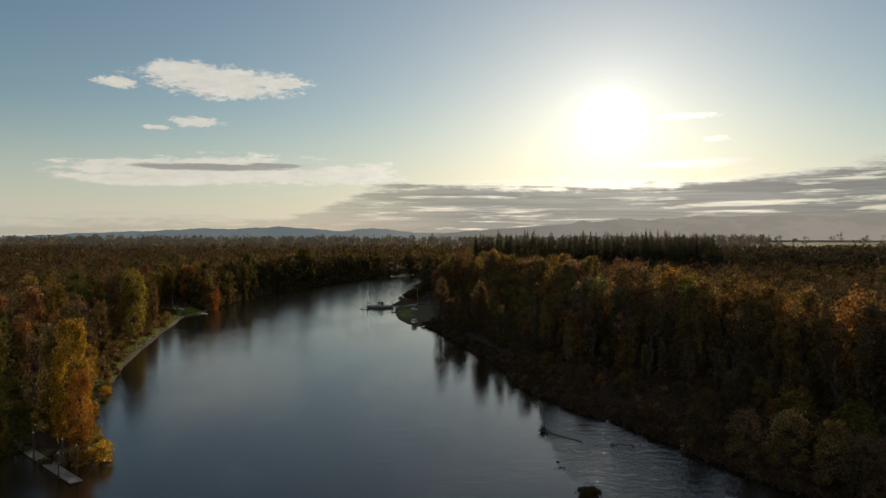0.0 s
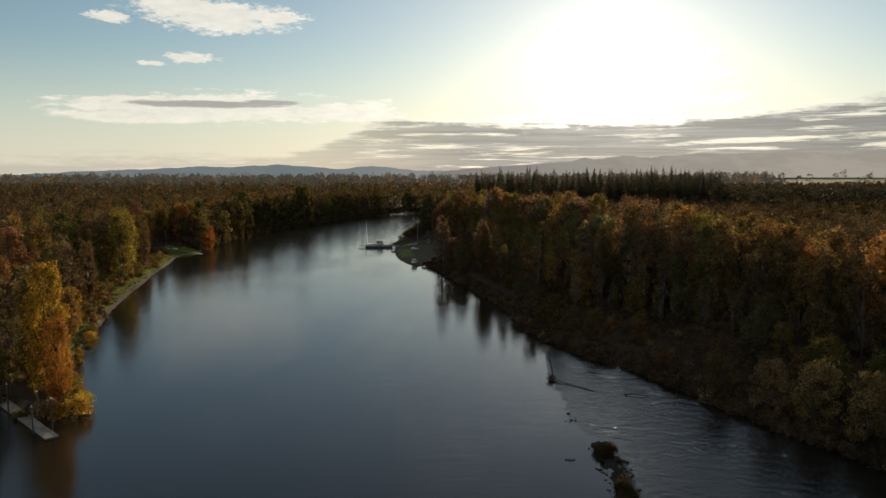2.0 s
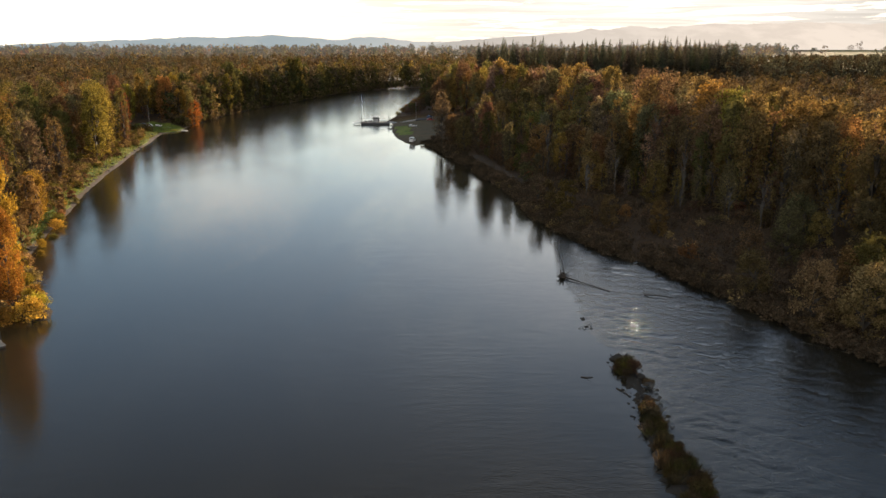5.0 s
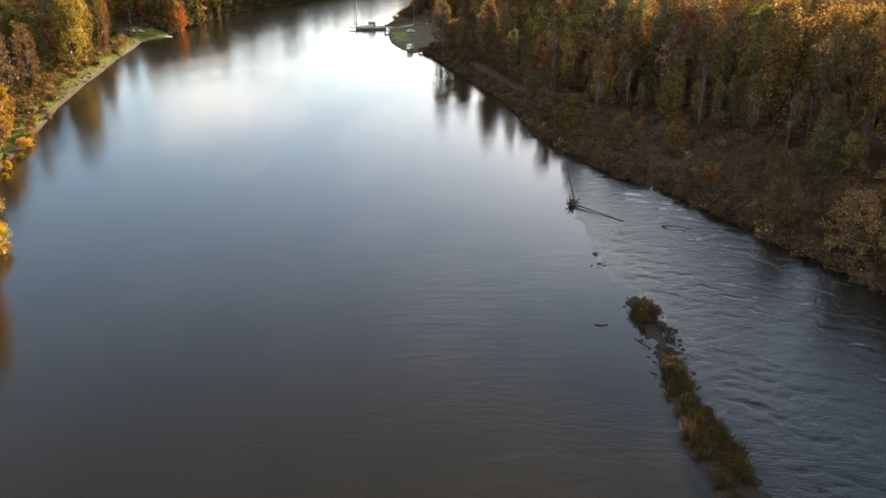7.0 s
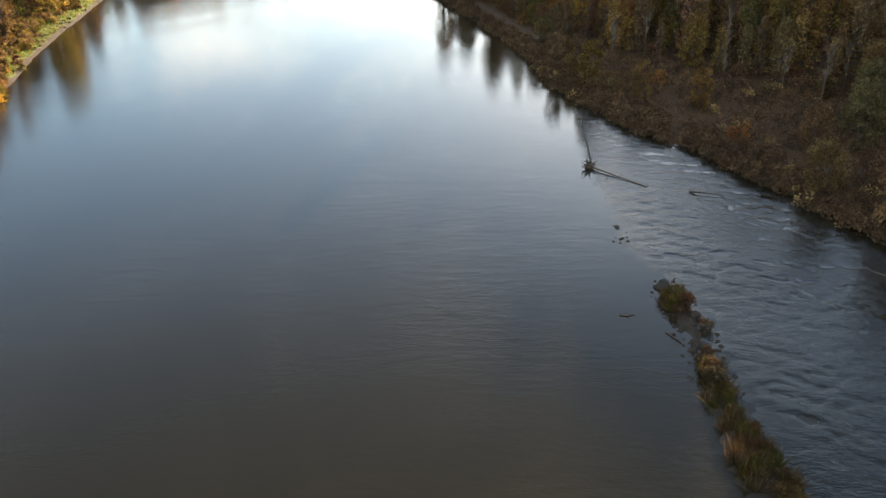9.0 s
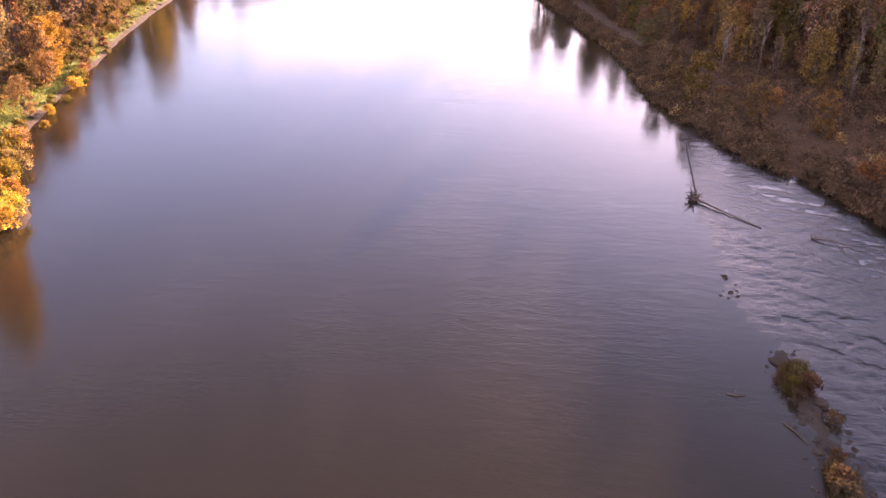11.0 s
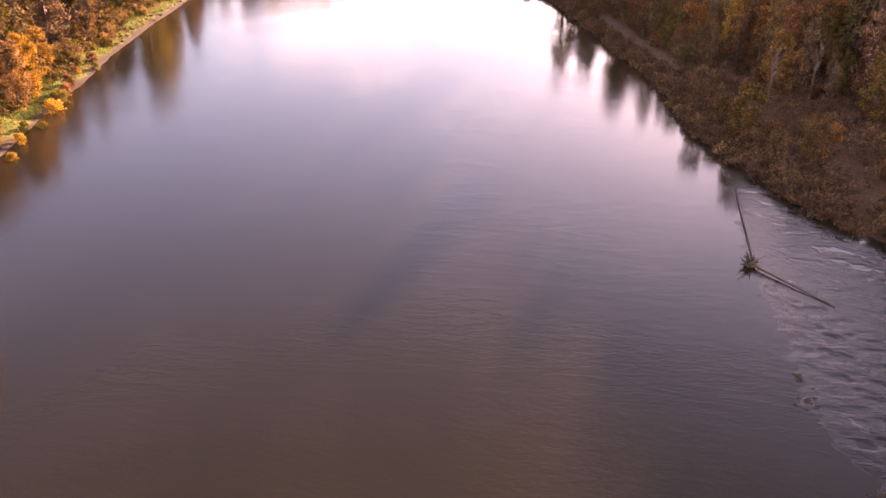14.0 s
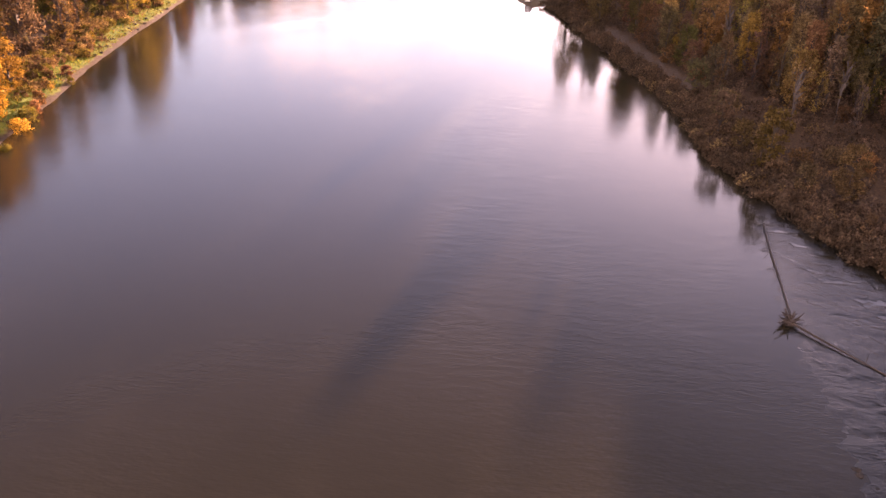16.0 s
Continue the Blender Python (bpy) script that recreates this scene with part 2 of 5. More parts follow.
def water_material(name, choppy):
    """Silty river water: glossy skin with wind ripples over a murky brown body."""
    mat, n, out = material(name)
    where = n.add("ShaderNodeTexCoord").outputs["Object"]
    drift = n.noise(n.scaled(where, (1.0, 0.45, 1.0)), 0.018, 4.0, 0.6, 0.8)
    ruffle = n.noise(n.scaled(where, (0.8, 1.5, 1.0) if choppy else (0.55, 1.6, 1.0)), 1.3 if choppy else 0.55, 4.0, 0.6)
    small = n.noise(n.scaled(where, (0.55, 2.1, 1.0)), 2.0, 3.0, 0.6)
    boil = n.noise(n.scaled(where, (0.7, 1.0, 1.0)), 0.11, 5.0, 0.62, 1.4)
    calm = n.step(drift, 0.4, 0.64, 0.3, 1.0)
    height = n.math("ADD", n.math("MULTIPLY", ruffle, 0.5), n.math("MULTIPLY", small, 0.3))
    height = n.math("ADD", height, n.math("MULTIPLY", boil, 0.4 if choppy else 0.6))
    if not choppy:
        wind = n.noise(n.scaled(where, (0.45, 1.5, 1.0)), 0.24, 5.0, 0.6, 0.6)
        height = n.math("ADD", height, n.math("MULTIPLY", wind, n.step(drift, 0.35, 0.6, 0.1, 0.35)))
    bsdf = n.add("ShaderNodeBsdfPrincipled")
    silt = n.mix(n.step(drift, 0.3, 0.7), (0.019, 0.0168, 0.0102), (0.028, 0.024, 0.0142))
    if choppy:
        axes = n.add("ShaderNodeSeparateXYZ")
        n.put(axes.inputs[0], where)
        down = n.math("SUBTRACT", axes.outputs[0], axes.outputs[1])
        cross = n.math("ADD", axes.outputs[0], axes.outputs[1])
        streak = n.noise(n.scaled(n.xyz(down, cross, 0.0), (0.3, 1.4, 1.0)), 0.16, 8.0, 0.7, 1.0)
        silt = n.mix(1.0, silt, (0.6, 0.66, 0.74), "MULTIPLY")
        foam = n.step(streak, 0.6, 0.74, 0.0, 0.45)
        fleck = n.noise(n.scaled(where, (0.8, 1.2, 1.0)), 3.2, 4.0, 0.7)
        foam = n.math("MULTIPLY", foam, n.step(fleck, 0.4, 0.6, 0.25, 1.0))
        height = n.math("ADD", height, n.math("MULTIPLY", n.noise(n.scaled(where, (1.0, 1.4, 1.0)), 2.6, 4.0, 0.65), 0.42))
        silt = n.mix(foam, silt, (0.5, 0.5, 0.48))
        n.put(bsdf.inputs["Roughness"], n.math("ADD", n.math("MULTIPLY", foam, 0.4), 0.05))
        strength = 0.3
    else:
        place = n.add("ShaderNodeSeparateXYZ")
        n.put(place.inputs[0], where)
        far = n.step(n.math("ADD", place.outputs[1], n.math("MULTIPLY", drift, 160.0)), 420.0, 900.0, 0.0, 0.07)
        breeze = n.step(n.math("ADD", place.outputs[0], n.math("MULTIPLY", drift, 90.0)), 45.0, -45.0, 0.0, 0.06)
        n.put(bsdf.inputs["Roughness"], n.math("ADD", n.math("ADD", far, breeze), 0.055))
        strength = n.math("MULTIPLY", calm, 0.2)
    n.put(bsdf.inputs["Base Color"], silt)
    bsdf.inputs["IOR"].default_value = 1.38
    n.put(bsdf.inputs["Normal"], n.bump(height, strength, 0.35))
    n.tree.links.new(bsdf.outputs[0], out.inputs[0])
    return mat


def ground_material():
    """Forest litter, bank grass and bare mud by the cover that grows there."""
    mat, n, out = material("bank_soil")
    where = n.add("ShaderNodeTexCoord").outputs["Object"]
    cover = n.add("ShaderNodeSeparateColor")
    n.put(cover.inputs[0], n.attribute("cover"))
    patch = n.noise(where, 0.16, 5.0, 0.6)
    fine = n.noise(where, 1.9, 5.0, 0.65)
    litter = n.mix(n.step(fine, 0.3, 0.7), (0.042, 0.028, 0.017), (0.1, 0.064, 0.034))
    grass = n.mix(n.step(patch, 0.35, 0.65), (0.1, 0.16, 0.022), (0.19, 0.23, 0.04))
    grass = n.mix(n.step(fine, 0.45, 0.75, 0.0, 0.6), grass, (0.14, 0.11, 0.05))
    mud = n.mix(n.step(fine, 0.3, 0.7), (0.05, 0.037, 0.026), (0.105, 0.078, 0.056))
    field = n.mix(n.step(patch, 0.4, 0.6), (0.32, 0.24, 0.1), (0.17, 0.18, 0.07))
    wob = n.math("MULTIPLY", n.math("SUBTRACT", patch, 0.5), 0.9)
    col = n.mix(n.step(n.math("ADD", cover.outputs[0], wob), 0.35, 0.65), litter, grass)
    col = n.mix(n.step(n.math("ADD", cover.outputs[1], n.math("MULTIPLY", wob, 0.5)), 0.4, 0.6), col, mud)
    col = n.mix(cover.outputs[2], col, field)
    bsdf = n.add("ShaderNodeBsdfPrincipled")
    n.put(bsdf.inputs["Base Color"], col)
    bsdf.inputs["Roughness"].default_value = 0.9
    bsdf.inputs["Specular IOR Level"].default_value = 0.2
    n.put(bsdf.inputs["Normal"], n.bump(fine, 0.7, 0.25))
    n.tree.links.new(bsdf.outputs[0], out.inputs[0])
    return mat


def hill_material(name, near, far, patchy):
    """Distant wooded ridges; kilometres of lit haze are painted in as glow, paler westward."""
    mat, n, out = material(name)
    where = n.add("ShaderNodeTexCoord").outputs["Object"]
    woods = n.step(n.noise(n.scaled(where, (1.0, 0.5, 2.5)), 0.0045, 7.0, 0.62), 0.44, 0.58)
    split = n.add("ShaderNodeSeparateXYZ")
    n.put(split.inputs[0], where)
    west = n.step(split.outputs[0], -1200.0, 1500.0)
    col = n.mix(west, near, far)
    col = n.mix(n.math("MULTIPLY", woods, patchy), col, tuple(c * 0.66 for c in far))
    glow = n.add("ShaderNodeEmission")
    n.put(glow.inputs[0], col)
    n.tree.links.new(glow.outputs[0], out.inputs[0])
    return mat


LEAF = leaf_material("autumn_leaves", True)
FOREST_LEAF = leaf_material("forest_leaves", False, 0.38)
FAR_LEAF = leaf_material("distant_woods_haze_glow", False, 0.3, 0.16)
WATER = water_material("river_water", False)
RIFFLE = water_material("riffle_water", True)
SOIL = ground_material()
BARK = surface("bark", (0.085, 0.066, 0.05), 0.9, grain=2.0, bump=0.6, bump_size=0.05)
PALE_BARK = surface("pale_bark", (0.13, 0.11, 0.09), 0.85, grain=2.0)
DEAD_WOOD = surface("wet_dead_wood", (0.055, 0.042, 0.032), 0.75, grain=2.5, bump=0.6)
ROCK = surface("river_rock", (0.05, 0.044, 0.037), 0.9, grain=1.5, bump=0.8, bump_size=0.1, spec=0.15)
PLANK = surface("weathered_planks", (0.36, 0.33, 0.29), 0.8, grain=4.0)
PILE = surface("tarred_piling", (0.07, 0.055, 0.045), 0.85, grain=3.0)
CONCRETE = surface("concrete", (0.4, 0.38, 0.35), 0.85, grain=1.0)
ASPHALT = surface("asphalt", (0.06, 0.058, 0.056), 0.85, grain=1.0)
STEEL = surface("grey_painted_steel", (0.2, 0.21, 0.22), 0.45, grain=1.0, spec=0.5)
DARK_STEEL = surface("dark_steel", (0.05, 0.052, 0.055), 0.5, grain=1.0)
WHITE_PAINT = surface("white_paint", (0.8, 0.79, 0.76), 0.35, grain=0.8, vary=0.12, bump=0.05)
BLUE_PAINT = surface("blue_paint", (0.08, 0.13, 0.22), 0.3, grain=0.8, vary=0.15, bump=0.05)
RED_PAINT = surface("red_paint", (0.3, 0.05, 0.04), 0.3, grain=0.8, vary=0.15, bump=0.05)
GREY_PAINT = surface("silver_paint", (0.4, 0.41, 0.42), 0.3, metal=0.3, grain=0.8, vary=0.1, bump=0.05)
RUBBER = surface("tyre_rubber", (0.025, 0.025, 0.026), 0.8)
GLASS = surface("dark_car_glass", (0.02, 0.024, 0.028), 0.06, grain=0.5, bump=0.0, spec=0.6)
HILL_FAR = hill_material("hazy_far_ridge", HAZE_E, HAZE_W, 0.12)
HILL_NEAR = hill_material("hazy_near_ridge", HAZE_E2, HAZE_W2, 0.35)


# ---- building helpers ----
def quick_mesh(name, verts, faces):
    """A mesh from arrays of vertices and of faces with one number of corners."""
    verts, faces = np.asarray(verts, np.float32), np.asarray(faces, np.int32)
    me = bpy.data.meshes.new(name)
    me.vertices.add(len(verts))
    me.vertices.foreach_set("co", verts.ravel())
    me.loops.add(faces.size)
    me.loops.foreach_set("vertex_index", faces.ravel())
    me.polygons.add(len(faces))
    me.polygons.foreach_set("loop_start", np.arange(0, faces.size, faces.shape[1], dtype=np.int32))
    me.update(calc_edges=True)
    return me


def mesh_object(name, verts, faces, mat, parent=None, label=""):
    me = quick_mesh(name, verts, faces)
    me.materials.append(mat)
    ob = new(name, me)
    ob.parent = parent
    if label:
        ob["label"] = label
    return ob


def part(name, bm, mat, parent=None, label=""):
    me = bpy.data.meshes.new(name)
    bm.to_mesh(me)
    bm.free()
    me.materials.append(mat)
    ob = new(name, me)
    ob.parent = parent
    if label:
        ob["label"] = label
    return ob


def box(bm, centre, size, bevel=0.0, turn=None):
    m = Matrix.Translation(centre) @ (turn or Matrix()) @ Matrix.Diagonal((*size, 1))
    made = bmesh.ops.create_cube(bm, size=1, matrix=m)
    if bevel:
        edges = list({e for v in made["verts"] for e in v.link_edges})
        bmesh.ops.bevel(bm, geom=edges, offset=bevel, segments=2, affect="EDGES")
    return bm


def rod(bm, a, b, r0, r1=None, sides=8):
    a, b = Vector(a), Vector(b)
    way = b - a
    m = Matrix.Translation((a + b) / 2) @ way.to_track_quat("Z", "Y").to_matrix().to_4x4()
    bmesh.ops.create_cone(bm, cap_ends=True, segments=sides, radius1=r0, radius2=r0 if r1 is None else r1, depth=way.length, matrix=m)
    return bm


def empty(name, m, label, category, group=""):
    ob = new(name)
    ob.matrix_world = m
    return tagged(ob, label, category, group)


# ---- the river's plan ----
LEFT_BANK = [(-300, -600), (-225, -250), (-185, 0), (-168, 90), (-150, 142), (-128, 168), (-112, 175.5), (-101, 174), (-90, 167), (-82, 161), (-75.5, 158.5),
             (-77, 164), (-86, 173), (-92.5, 182.5), (-100, 194), (-105, 207.5), (-110.5, 225), (-117, 248), (-126.3, 275), (-137, 315), (-146, 353),
             (-152.3, 378), (-157, 402), (-164.5, 432), (-167.5, 447), (-161, 457), (-161, 463), (-165, 474), (-167, 490), (-167, 515), (-166, 555), (-160, 612),
             (-147, 670), (-126, 782), (-105, 830), (-80, 868), (-35, 905), (40, 930), (150, 940), (420, 930)]
RIGHT_BANK = [(420, 850), (160, 850), (60, 840), (0, 820), (-32, 785), (-41, 740), (-43, 650), (-45, 594), (-47, 545), (-49, 518), (-45.5, 505),
              (-43, 480), (-41, 458), (-36.5, 430), (-30, 410), (-24.5, 399.5), (-20, 406), (-14, 391), (-6, 360), (5, 320), (8, 307), (13.7, 291),
              (17, 271), (19.5, 250), (22.5, 236), (28.6, 220.5), (33.9, 207), (42.5, 195.5), (48.5, 181), (54, 168), (60, 153), (66, 142.5), (74, 126),
              (85, 97), (95, 40), (107, -80), (150, -300), (240, -600)]
EAST_SHORE, UPPER_LEFT = LEFT_BANK[11:26], LEFT_BANK[27:38]
WEST_SHORE = RIGHT_BANK[16:35]
RIVER = np.array(LEFT_BANK + RIGHT_BANK, float)
LOT = np.array([(-45, 482), (-41, 458), (-36, 430), (-25, 397), (-17, 410), (-13, 440), (-12, 500), (-14, 528), (-30, 522), (-48, 507)], float)
RAMP_LOT = np.array([(-170, 448), (-160, 457), (-163, 472), (-188, 484), (-194, 462)], float)


def inside(pts, poly):
    x, y = pts[:, 0], pts[:, 1]
    hit = np.zeros(len(pts), bool)
    for (x0, y0), (x1, y1) in zip(poly, np.roll(poly, -1, 0)):
        cross = (y0 > y) != (y1 > y)
        if y1 != y0:
            hit ^= cross & (x < (x1 - x0) * (y - y0) / (y1 - y0) + x0)
    return hit


def reach(pts, line, closed=True):
    best = np.full(len(pts), 1e9)
    ends = np.roll(line, -1, 0) if closed else line[1:]
    for a, b in zip(line, ends):
        d = b - a
        u = np.clip(((pts - a) @ d) / max(d @ d, 1e-9), 0, 1)
        best = np.minimum(best, np.hypot(*(pts - a - u[:, None] * d).T))
    return best


def shore(pts):
    """Metres from the waterline: positive on land."""
    d = reach(pts, RIVER)
    return np.where(inside(pts, RIVER), -d, d)


def wave(x, y, s, seed=0.0):
    return (np.sin(x / s + 1.3 * seed) * np.cos(y / (s * 1.3) + seed) + 0.5 * np.sin((x + y) / (s * 0.43) + 2.1 * seed)
            + 0.4 * np.cos((x - 1.7 * y) / (s * 0.31) + seed)) / 1.9


def land(pts):
    """Height of the ground."""
    x, y = pts.T
    d = shore(pts) + 0.5 * wave(x, y, 11.0, 2.0) * np.clip(1 - np.abs(shore(pts)) / 8, 0, 1)
    rise = np.where(d < 0, np.maximum(d * 0.35, -2.5), 3.4 * (1 - np.exp(-np.maximum(d, 0) / np.where((y > 472) | (x > 0), 3.0, 7.0))))
    low = np.clip((x - 15) / 10, 0, 1) * np.clip((y - 110) / 30, 0, 1) * np.clip((300 - y) / 40, 0, 1)
    rise = np.where(d > 0, rise * (1 - low * (0.72 - 0.62 * np.clip((d - 25) / 40, 0, 1))), rise)
    lot = inside(pts, LOT) | inside(pts, RAMP_LOT)
    rise = np.where(lot & (d > 0), np.minimum(rise, 0.35 + 0.075 * np.maximum(d, 0)), rise)
    rough = 0.35 * wave(x, y, 6.0) + 0.6 * wave(x, y, 37.0, 1.0)
    rise = rise + rough * np.clip(d / 12, 0, 1) * np.where(lot, 0.15, 1.0)
    far = np.clip((np.hypot(x, y - 100) - 900) / 2500, 0, 1)
    return rise + 14 * far * far


def spread(lo, hi, step, reach_out, end):
    mid = np.arange(lo, hi + 0.1, step)
    out = []
    s, p = step, 0.0
    while p < reach_out:
        s *= 1.22
        p += s
        out.append(p)
    out = np.array(out)
    return np.concatenate([(lo - out)[::-1], mid, hi + out])


def make_ground():
    xs = spread(-235, 130, 2.6, 4300, 0)
    ys = spread(90, 640, 2.6, 4000, 0)
    gx, gy = np.meshgrid(xs, ys)
    pts = np.column_stack([gx.ravel(), gy.ravel()])
    z = land(pts)
    d = shore(pts)
    w, h = len(xs), len(ys)
    idx = np.arange(w * h).reshape(h, w)
    faces = np.stack([idx[:-1, :-1], idx[:-1, 1:], idx[1:, 1:], idx[1:, :-1]], -1).reshape(-1, 4)
    ob = mesh_object("ground", np.column_stack([pts, z]), faces, SOIL)
    def ramp(x, width=3.0):
        return np.clip(0.5 + x / width, 0, 1)

    meadow = np.minimum(ramp(d - 0.9), ramp(10 + 5 * np.clip((pts[:, 1] - 380) / 40, 0, 1) + 4 * wave(pts[:, 0], pts[:, 1], 9.0, 1.0) - d, 5.0))
    meadow = meadow * (0.75 + 0.45 * wave(pts[:, 0], pts[:, 1], 5.0, 4.0))
    grass = np.where((pts[:, 0] < -60) & (pts[:, 1] > 180) & (pts[:, 1] < 464), meadow, 0.0)
    lot = inside(pts, LOT)
    grass = np.where(lot & (d > 2.0) & (d < 10) & (pts[:, 1] > 437) & (pts[:, 1] < 482), 1.0, grass)
    grass = np.where(inside(pts, RAMP_LOT), 1.0, grass)
    mud = ramp(np.where((pts[:, 1] > 472) | (pts[:, 0] > -3), -0.4, 0.7) - d) * 0.95
    mud = np.where(lot & (grass < 0.5), 0.75, mud)
    right = (pts[:, 0] > -3) & (pts[:, 1] > 284) & (pts[:, 1] < 350) & (d > 3.4) & (d < 7.0)
    mud = np.where(right, 1.0, mud)
    field = np.where((np.hypot(pts[:, 0], pts[:, 1]) > 1150) & (pts[:, 0] > 0.4 * pts[:, 1]), 1.0, np.where(lot & (grass < 0.5) & (d > 0.6), 0.2, 0.0))
    attr = ob.data.attributes.new("cover", "FLOAT_COLOR", "POINT")
    attr.data.foreach_set("color", np.column_stack([grass, mud, field, np.ones(len(d))]).astype(np.float32).ravel())
    ob.data.polygons.foreach_set("use_smooth", np.ones(len(ob.data.polygons), bool))
    return tagged(ob, "earth river banks with grass, mud and leaf litter", "ground", kind="structure")


def make_water():
    xs = np.linspace(-700, 700, 57)
    ys = np.linspace(-650, 1350, 81)
    gx, gy = np.meshgrid(xs, ys)
    idx = np.arange(gx.size).reshape(gx.shape)
    faces = np.stack([idx[:-1, :-1], idx[:-1, 1:], idx[1:, 1:], idx[1:, :-1]], -1).reshape(-1, 4)
    ob = mesh_object("river", np.column_stack([gx.ravel(), gy.ravel(), 0 * gx.ravel()]), faces, WATER)
    return tagged(ob, "calm silty river reflecting the evening sky", "water", kind="structure")


EDGE = np.array([(23, 226), (22.4, 212), (21.3, 194), (20.6, 186), (21.6, 172), (21.5, 163), (21.0, 157), (24.5, 147), (26, 140),
                 (27, 128), (27, 110), (28, 92), (30, 70), (34, 40), (40, 0)], float)


def make_riffle():
    """Side channel between the bar and the bank: broken, fast water as raised wavelets."""
    step = 0.28
    xs, ys = np.arange(19, 92, step), np.arange(72, 228, step)
    gx, gy = np.meshgrid(xs, ys)
    pts = np.column_stack([gx.ravel(), gy.ravel()])
    line_x = np.interp(pts[:, 1], EDGE[::-1, 1], EDGE[::-1, 0]) + 0.5 * np.sin(pts[:, 1] * 0.9) + 0.4 * np.sin(pts[:, 1] * 2.3)
    into = pts[:, 0] - line_x
    rng = np.random.default_rng(5)
    z = np.zeros(len(pts))
    for count, lo, hi, size, turn in ((30, 1.4, 4.2, 0.028, 0.6), (46, 4.2, 9.0, 0.025, 1.0)):
        for _ in range(count):
            a = rng.normal(0.45, turn)
            k = rng.uniform(lo, hi)
            p = rng.uniform(0, 6.28)
            bend = 1.6 * np.sin(pts[:, 0] * 0.31 + p) + 1.3 * np.sin(pts[:, 1] * 0.27 + 2 * p)
            z += size / k * np.sin(k * (pts[:, 0] * math.sin(a) + pts[:, 1] * math.cos(a)) + p + bend)
    z = 0.02 - 0.45 * np.abs(z) + 0.8 * z
    down, across = 0.8 * pts[:, 0] - 0.6 * pts[:, 1], 0.6 * pts[:, 0] + 0.8 * pts[:, 1]
    swell = 0.3 + 0.75 * np.clip(wave(down, across * 3.5, 10.0, 3.0) + 0.5, 0, 1.2)
    south = np.clip((pts[:, 1] - 72) / 70, 0.4, 1.0)
    z = 0.05 + z * swell * south * np.clip(into / 5.0, 0.1, 1) - 0.05 * np.clip(1 - into / 2.5, 0, 1)
    land_d = shore(pts)
    keep = (into > -0.3) & (land_d < 3.0)
    z = np.where(pts[:, 1] < 84, z * np.clip((pts[:, 1] - 73) / 11, -0.1, 1), z)
    z = np.where(into < 0.3, np.minimum(z, 0.004 + 0.1 * np.clip(into, 0, 1)), z)
    idx = np.arange(len(pts)).reshape(gx.shape)
    quads = np.stack([idx[:-1, :-1], idx[:-1, 1:], idx[1:, 1:], idx[1:, :-1]], -1).reshape(-1, 4)
    quads = quads[keep[quads].all(1)]
    used = np.unique(quads)
    remap = np.zeros(len(pts), int)
    remap[used] = np.arange(len(used))
    ob = mesh_object("riffle", np.column_stack([pts, z])[used], remap[quads], RIFFLE)
    ob.data.polygons.foreach_set("use_smooth", np.ones(len(ob.data.polygons), bool))
    return tagged(ob, "fast broken water over a shallow gravel riffle", "water", kind="structure")


make_ground()
make_water()
make_riffle()


# ---- hills and fields in the distance ----
def make_hills(name, mat, dist, depth, profile, seed, label):
    az = np.radians(np.linspace(-48, 48, 1500))
    deg = np.degrees(az)
    tops = np.interp(deg, [p[0] for p in profile], [p[1] for p in profile])
    rng = np.random.default_rng(seed)
    for k in (0.9, 2.3, 5.1, 11.0, 23.0, 41.0, 67.0):
        tops = tops + 0.03 / k ** 0.5 * np.sin(deg * k + rng.uniform(0, 6.28) + np.sin(deg * k * 0.37))
    verts, rows = [], 9
    for r in range(rows):
        f = r / (rows - 1)
        d = dist + depth * f
        lift = math.sin(f * math.pi / 2) ** 0.8
        zz = 48 + np.tan(np.radians(tops)) * d
        zz = zz * lift + (1 - lift) * 2 + 6 * lift * np.sin(deg * 3 + 5 * f)* (1 - f)
        verts.append(np.column_stack([d * np.sin(az), d * np.cos(az), zz]))
    n = len(az)
    idx = np.arange(rows * n).reshape(rows, n)
    faces = np.stack([idx[:-1, :-1], idx[:-1, 1:], idx[1:, 1:], idx[1:, :-1]], -1).reshape(-1, 4)
    ob = mesh_object(name, np.concatenate(verts), faces, mat)
    ob.data.polygons.foreach_set("use_smooth", np.ones(len(ob.data.polygons), bool))
    return tagged(ob, label, "hills", kind="structure")


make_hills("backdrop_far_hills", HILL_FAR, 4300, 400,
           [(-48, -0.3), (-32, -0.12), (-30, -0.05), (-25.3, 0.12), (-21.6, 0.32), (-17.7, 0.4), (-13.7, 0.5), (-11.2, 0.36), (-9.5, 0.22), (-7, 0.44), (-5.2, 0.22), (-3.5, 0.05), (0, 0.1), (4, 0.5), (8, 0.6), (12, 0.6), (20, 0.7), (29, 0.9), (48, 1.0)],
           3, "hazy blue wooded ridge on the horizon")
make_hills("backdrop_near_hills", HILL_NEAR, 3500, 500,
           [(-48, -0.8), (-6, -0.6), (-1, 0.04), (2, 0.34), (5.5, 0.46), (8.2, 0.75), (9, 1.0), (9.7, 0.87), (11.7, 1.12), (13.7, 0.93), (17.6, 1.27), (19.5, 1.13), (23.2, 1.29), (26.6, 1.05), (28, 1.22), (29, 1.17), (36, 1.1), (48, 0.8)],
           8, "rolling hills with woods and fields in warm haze")


